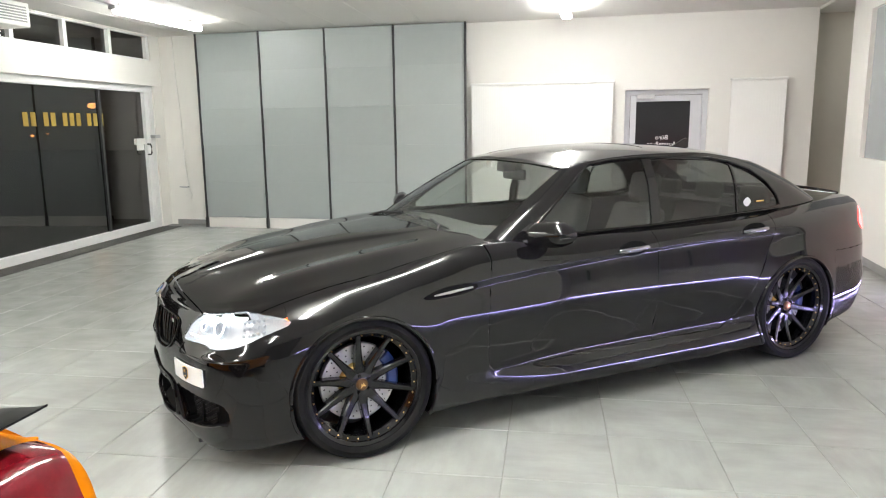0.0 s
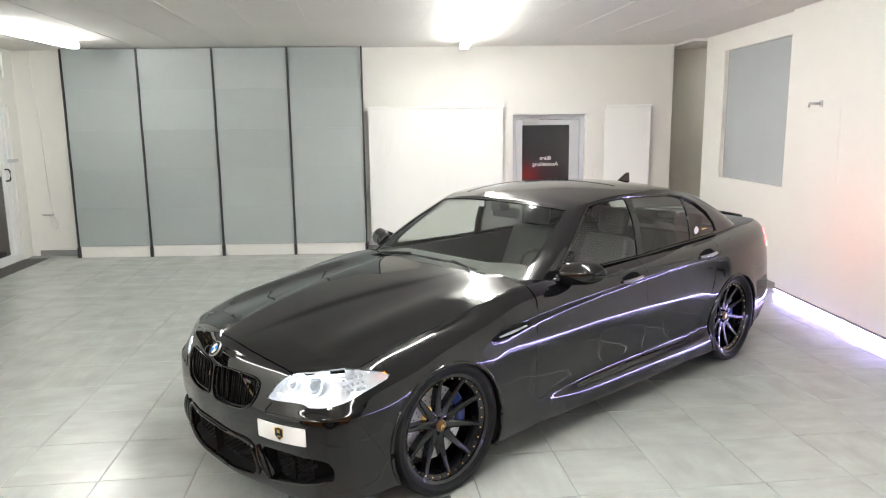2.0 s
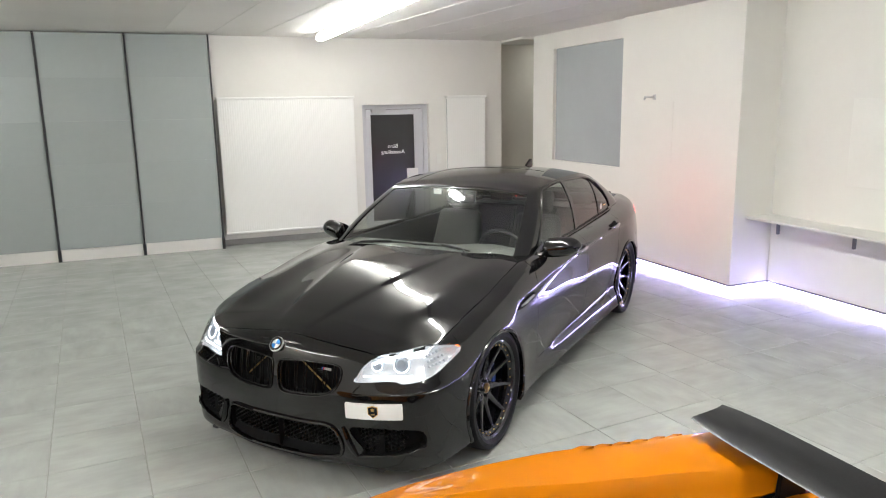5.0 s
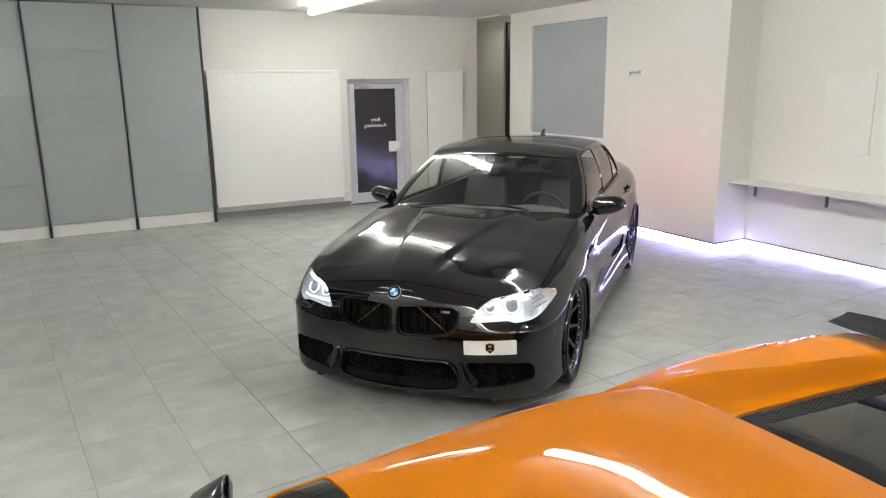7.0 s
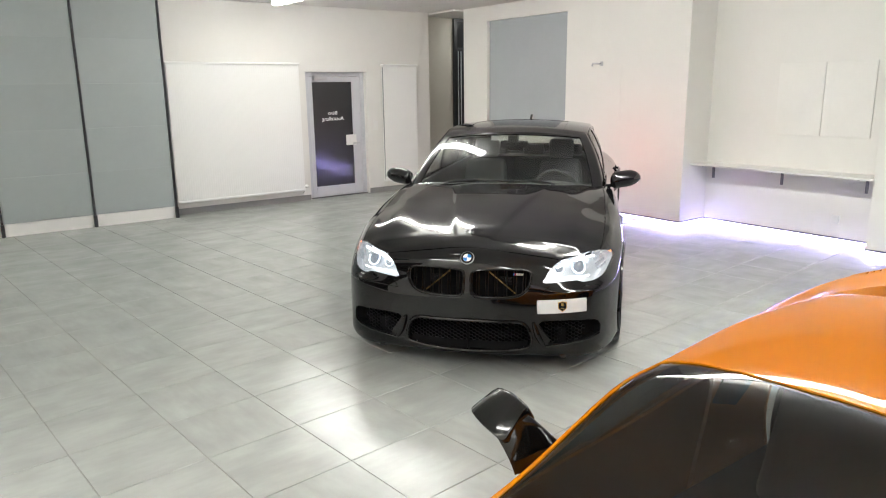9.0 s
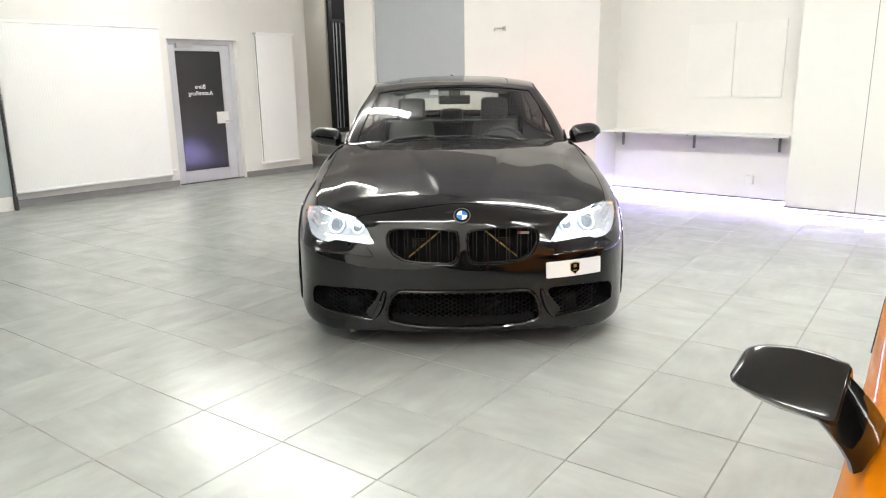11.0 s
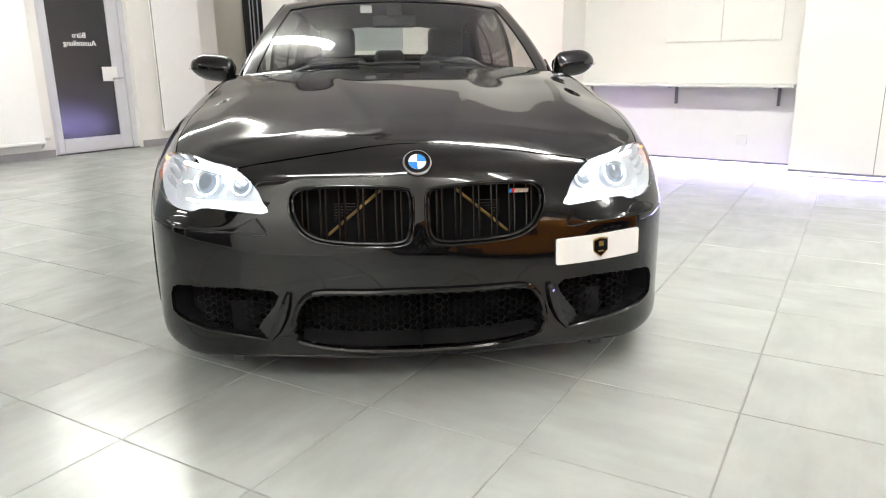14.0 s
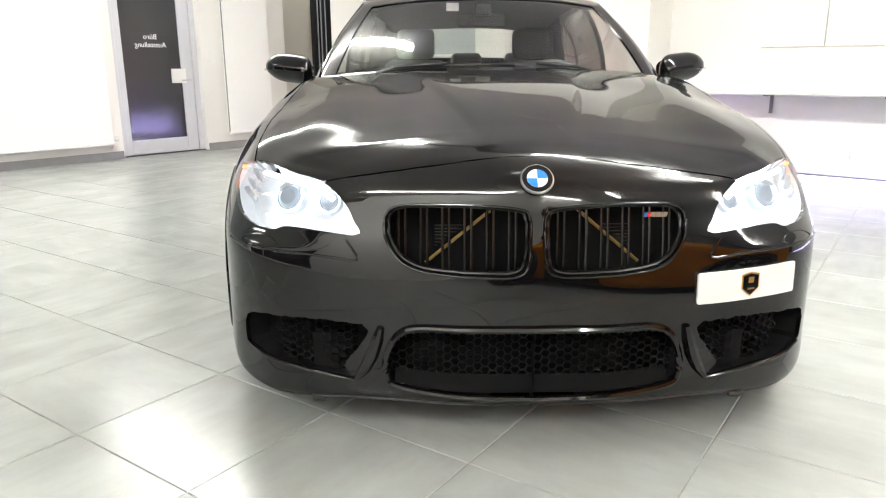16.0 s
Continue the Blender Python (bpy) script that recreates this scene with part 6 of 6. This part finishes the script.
# black mesh strips along the engine glass
for s in (1, -1):
    bm = pushed(o_take(lambda x, y, z, u, v: 0.004 - o_mesh(x, y, z, v)), -0.02)
    part("vent_tray", bm if s > 0 else flipped(bm), DARK_VOID, sport, smooth=True)
    bm = bmesh.new()
    for i in range(72):
        x = 0.575 - i * 0.0158
        for j in range(9):
            y = 0.418 + 0.0125 * j + (0.006 if i % 2 else 0)
            if y > 0.488 + 0.03 * (0.6 - x) - 0.10 * max(0, -0.1 - x):
                continue
            lv = across_at(x).reshape(-1, 2)
            z = float(np.interp(y, lv[:5, 0], lv[:5, 1])) - 0.003
            ro, ri = 0.0085, 0.0058
            a = [bm.verts.new((x + ro * math.cos(k * math.pi / 3), s * (y + ro * 0.8 * math.sin(k * math.pi / 3)), z)) for k in range(6)]
            b = [bm.verts.new((x + ri * math.cos(k * math.pi / 3), s * (y + ri * 0.8 * math.sin(k * math.pi / 3)), z)) for k in range(6)]
            for k in range(6):
                bm.faces.new((a[k], a[(k + 1) % 6], b[(k + 1) % 6], b[k]) if s > 0 else (b[k], b[(k + 1) % 6], a[(k + 1) % 6], a[k]))
    part("vent_mesh", bm, MESH_METAL, sport, "black honeycomb strip")
    # louvres on the rear haunch
    for k in range(6):
        x = -0.13 - 0.066 * k
        lv = across_at(x).reshape(-1, 2)
        bm = bmesh.new()
        row = []
        for y in np.linspace(0.80, 0.915, 8):
            z = float(np.interp(y, lv[4:9, 0], lv[4:9, 1]))
            row.append([(x + 0.030, s * y, z - 0.001), (x + 0.0, s * y, z + 0.004), (x - 0.026, s * y, z + 0.008), (x - 0.031, s * y, z + 0.006), (x - 0.029, s * y, z - 0.006)])
        g = grid_bm(row)
        if s > 0:
            bmesh.ops.reverse_faces(g, faces=g.faces)
        part("louvre", g, ORANGE, sport, smooth=True, sharp=40)
    # tail lamp
    bm = pushed(o_take(lambda x, y, z, u, v: 0.004 - o_tail(x, y, z, v)), 0.002)
    tl = part("tail_lamp", bm if s > 0 else flipped(bm), WINE_LENS, sport, "wine red tail lamp, unlit", smooth=True)
    ribs = bmesh.new()
    for k in range(7):
        z = 0.66 + 0.024 * k
        x = -0.760 + max(0.0, z - 0.80) * 0.75
        bm_tube([(x - 0.004, s * 0.50, z), (x - 0.004, s * 0.60, z), (x, s * 0.70, z)], 0.004, 6, bm=ribs)
    part("lamp_ribs", ribs, WINE_DARK, tl)
    # mirror on a slim stalk
    inner = [(1.872, .902), (1.882, .908), (1.893, .906), (1.962, .838), (1.966, .830), (1.960, .822), (1.925, .812), (1.88, .812), (1.845, .83), (1.848, .87)]
    outer = [(1.812, .876), (1.820, .881), (1.830, .880), (1.925, .850), (1.931, .845), (1.927, .838), (1.90, .828), (1.86, .826), (1.812, .838), (1.805, .86)]
    rows = []
    for f, k in ((0.0, 0.0), (0.0, 0.80), (0.012, 0.92), (0.045, 1.0), (0.25, 1.02), (0.5, 1.03), (0.72, 1.0), (0.86, 0.95), (0.94, 0.85), (0.985, 0.68), (1.0, 0.45), (1.0, 0.0)):
        swell = 0.016 * math.sin(math.pi * min(f, 1)) ** 0.8
        ring = [((a + (c - a) * f) + swell * 0.5, (b + (d - b) * f) + swell * (1.0 if i < 3 else 0.25 if i < 6 else -0.5)) for i, ((a, b), (c, d)) in enumerate(zip(inner, outer))]
        mx, mz = sum(p[0] for p in ring) / 10, sum(p[1] for p in ring) / 10
        rows.append([(mx + (x - mx) * k, s * (0.80 + 0.205 * f + 0.012 * (k - 1) * (1 if f > 0.5 else -1)), mz + (z - mz) * k) for x, z in ring + ring[:1]])
    mb = grid_bm(rows)
    bmesh.ops.recalc_face_normals(mb, faces=mb.faces)
    mo = part("door_mirror", mb, GLOSS_BLACK, sport, "glossy black door mirror on a wide blade", smooth=True, sharp=60)
    blade = []
    for f in (0.0, 0.2, 0.45, 0.7, 0.9, 1.0):
        xa, za, ya = 1.955 + 0.008 * f, 0.745 + 0.088 * f, 0.770 + 0.065 * f ** 1.5
        xb, zb, yb = 1.765 + 0.112 * f, 0.760 + 0.130 * f, 0.760 + 0.055 * f ** 1.5
        ring = []
        for q, w in ((0.0, 0.0), (0.06, 0.010), (0.5, 0.014), (0.94, 0.010), (1.0, 0.0), (0.94, -0.010), (0.5, -0.014), (0.06, -0.010), (0.0, 0.0)):
            ring.append((xa + (xb - xa) * q - 0.2 * w, s * (ya + (yb - ya) * q + w), za + (zb - za) * q - 0.4 * w))
        blade.append(ring)
    blade = grid_bm(blade)
    bmesh.ops.recalc_face_normals(blade, faces=blade.faces)
    part("stalk", blade, GLOSS_BLACK, mo, smooth=True, sharp=60)
    for cx, cz, r in ((0.0, 0.335, 0.36), (2.56, 0.325, 0.348)):
        bm = bmesh.new()
        arcs = [(cx + (r + .006) * math.cos(radians(a)), cz + (r + .006) * math.sin(radians(a))) for a in np.linspace(-25, 205, 26)]
        o = [bm.verts.new((x, s * 0.90, z)) for x, z in arcs]
        i = [bm.verts.new((x, s * 0.55, z)) for x, z in arcs]
        for a in range(25):
            bm.faces.new((o[a], o[a + 1], i[a + 1], i[a]))
        bm.faces.new(i)
        part("wheel_well", bm, DARK_VOID, sport)
    # side intake behind the door, headlamp
    y = 0.918
    part("side_intake", bm_plate([(0.80, 0.56), (0.66, 0.70), (0.44, 0.74), (0.46, 0.60), (0.62, 0.50)], s * 0.012, "y", s * y), DARK_VOID, sport)
    part("headlamp", bm_plate(smooth_poly([(3.22, s * 0.62), (3.0, s * 0.70), (2.86, s * 0.80), (3.06, s * 0.78)], 4), 0.09, "z", 0.53), SIDE_GLASS, sport, "clear slanted headlamp")
    part("wing_stand", bm_plate([(-0.54, 0.83), (-0.655, 0.82), (-0.635, 0.968), (-0.555, 0.966)], s * 0.016, "y", s * 0.46, 0.003), CARBON, sport)
# rear wing
rows = []
for y in np.linspace(-0.795, 0.795, 27):
    e = (abs(y) / 0.795) ** 8
    x0, x1 = -0.488 - 0.03 * e, -0.665 + 0.02 * e
    z = 0.975 - 0.006 * e
    prof = [(0.0, 0.004), (0.06, 0.008), (0.45, 0.014), (0.8, 0.020), (1.0, 0.028), (1.0, 0.023), (0.8, 0.013), (0.45, 0.006), (0.06, 0.001), (0.0, 0.004)]
    rows.append([(x0 + (x1 - x0) * f, y, z + h) for f, h in prof])
g = grid_bm(rows)
for ring in (rows[0], rows[-1][::-1]):
    g.faces.new([g.verts.new(p) for p in ring[:-1]])
bmesh.ops.remove_doubles(g, verts=g.verts, dist=1e-5)
bmesh.ops.recalc_face_normals(g, faces=g.faces)
part("rear_wing", g, CARBON, sport, "black carbon rear wing", smooth=True)
# nose and tail closures, underside, engine, cabin
bm = bmesh.new()
for x in (3.43, -0.756):
    sct = orange_section(x)
    bm.faces.new([bm.verts.new((p[0], p[1], p[2])) for p in sct] + [bm.verts.new((p[0], -p[1], p[2])) for p in sct[::-1]])
part("end_panels", bm, GLOSS_BLACK, sport)
part("underbody", bm_boxes((-0.8, 3.3, -0.56, 0.56, 0.105, 0.25), (0.45, 2.1, -0.86, 0.86, 0.11, 0.25)), DARK_VOID, sport)
part("engine", bm_boxes((-0.35, 0.55, -0.40, 0.40, 0.55, 0.78), (-0.25, 0.45, -0.30, -0.05, 0.78, 0.84), (-0.25, 0.45, 0.05, 0.30, 0.78, 0.84), bevel=0.03), BLACK_STEEL, sport, "dark engine block under the glass")
part("cabin_tub", bm_boxes((0.62, 2.3, -0.72, 0.72, 0.25, 0.45), (0.72, 0.75, -0.56, 0.56, 0.45, 1.0), (2.05, 2.35, -0.62, 0.62, 0.45, 0.70)), LEATHER, sport)
for y in (0.36, -0.36):
    bm = bm_box(-0.06, 0.06, -0.22, 0.22, 0.0, 0.60, 0.05, 3)
    bm.transform(pose(1.05, y, 0.42, 0, -22, 0))
    part("seat_back", bm, LEATHER, sport, smooth=True)
bm = bm_tube([(1.75 + 0.05 * math.sin(a), 0.36 + 0.17 * math.cos(a), 0.72 + 0.16 * math.sin(a)) for a in np.linspace(0, 2 * math.pi, 30, endpoint=False)], 0.014, 8, closed=True)
part("steering_wheel", bm, LEATHER, sport, smooth=True)
for x, r in ((0.0, 0.335), (2.56, 0.325)):
    for s in (1, -1):
        make_wheel(sport, pose(x, s * 0.80, r, 0, 0, 0 if s > 0 else 180) @ Matrix.Scale(r / 0.349, 4), caliper=False, side=s)


# ---- floor tiles ----
def tile_material():
    """Cement-look tile: soft clouds and drawn-out pale streaks, its own on each tile."""
    m = bpy.data.materials.new("floor_tile")
    m.use_nodes = True
    t = m.node_tree
    b = t.nodes["Principled BSDF"]
    co, info, seed = (t.nodes.new("ShaderNode" + k) for k in ("TexCoord", "ObjectInfo", "Math"))
    seed.operation = "MULTIPLY"
    seed.inputs[1].default_value = 40
    t.links.new(info.outputs["Random"], seed.inputs[0])

    def cloud(scale, stretch, detail, low, high, last=None):
        mp, n, r = (t.nodes.new("ShaderNode" + k) for k in ("Mapping", "TexNoise", "MapRange"))
        mp.inputs["Scale"].default_value = stretch
        n.noise_dimensions = "4D"
        n.inputs["Scale"].default_value, n.inputs["Detail"].default_value = scale, detail
        t.links.new(co.outputs["Object"], mp.inputs["Vector"])
        t.links.new(mp.outputs[0], n.inputs["Vector"])
        t.links.new(seed.outputs[0], n.inputs["W"])
        r.inputs["From Min"].default_value, r.inputs["From Max"].default_value = 0.3, 0.7
        r.inputs["To Min"].default_value, r.inputs["To Max"].default_value = low, high
        t.links.new(n.outputs["Fac"], r.inputs["Value"])
        if last is None:
            return r.outputs[0]
        mu = t.nodes.new("ShaderNodeMath")
        mu.operation = "MULTIPLY"
        t.links.new(last, mu.inputs[0])
        t.links.new(r.outputs[0], mu.inputs[1])
        return mu.outputs[0]

    c = cloud(3.2, (1, 1.6, 1), 5, 0.88, 1.11)
    c = cloud(5.0, (1, 4.5, 1), 3, 0.965, 1.04, c)
    v = t.nodes.new("ShaderNodeVectorMath")
    v.operation = "SCALE"
    v.inputs[0].default_value = (0.350, 0.360, 0.345)
    t.links.new(c, v.inputs["Scale"])
    t.links.new(v.outputs[0], b.inputs["Base Color"])
    t.links.new(cloud(6.0, (1, 1.8, 1), 4, 0.215, 0.268), b.inputs["Roughness"])
    return m


TILE = tile_material()
TS, TG = 0.5014, 0.0035
GRID = pose(-3.377, 3.806, 0, 0, 0, 5.07)
bm = bmesh.new()
h = TS / 2 - TG / 2
b = 0.002
rings = [[bm.verts.new((sx * r, sy * r, z)) for sx, sy in ((-1, -1), (1, -1), (1, 1), (-1, 1))] for r, z in ((h, -0.012), (h, -b), (h - b, 0.0))]
for p, q in zip(rings, rings[1:]):
    for k in range(4):
        bm.faces.new((p[k], p[(k + 1) % 4], q[(k + 1) % 4], q[k]))
bm.faces.new(rings[-1])
tile_mesh = bpy.data.meshes.new("tile")
bm.to_mesh(tile_mesh)
bm.free()
tile_mesh.materials.append(TILE)
floor = bpy.data.objects["floor"]
rest_v, rest_f = [], []
count = 0
spots = []
for i in range(-10, 16):
    for j in range(-18, 16):
        p = GRID @ Vector(((i + 0.5) * TS, (j + 0.5) * TS, 0))
        if not (-7.3 < p.x < 3.6 and -5.2 < p.y < 10.75) or (p.x > 2.9 and p.y < 2.9) or (p.x > 3.15 and p.y > 5.4):
            continue
        spots.append((max(abs(p.x + 2.0) / 1.1, abs(p.y - 3.2)), p))
spots.sort(key=lambda s: s[0])
for d, p in spots:
    m = Matrix.Translation((0, 0, random.uniform(-0.0004, 0.0004))) @ Matrix.Translation(p) @ pose(0, 0, 0, random.uniform(-0.05, 0.05), random.uniform(-0.05, 0.05), 5.07 + 90 * random.randrange(4))
    if count < 300:
        t = new("tile", tile_mesh)
        t.parent = floor
        t.matrix_local = m
        count += 1
    else:
        k = len(rest_v)
        rest_v += [m @ v.co for v in tile_mesh.vertices]
        rest_f += [[k + a for a in f.vertices] for f in tile_mesh.polygons]
me = bpy.data.meshes.new("tiles")
me.from_pydata(rest_v, [], rest_f)
me.materials.append(TILE)
far_tiles = new("tiles", me)
far_tiles["kind"] = "stuff"
far_tiles["label"] = "grey stone-look floor tiles, slightly glossy"
far_tiles.parent = floor
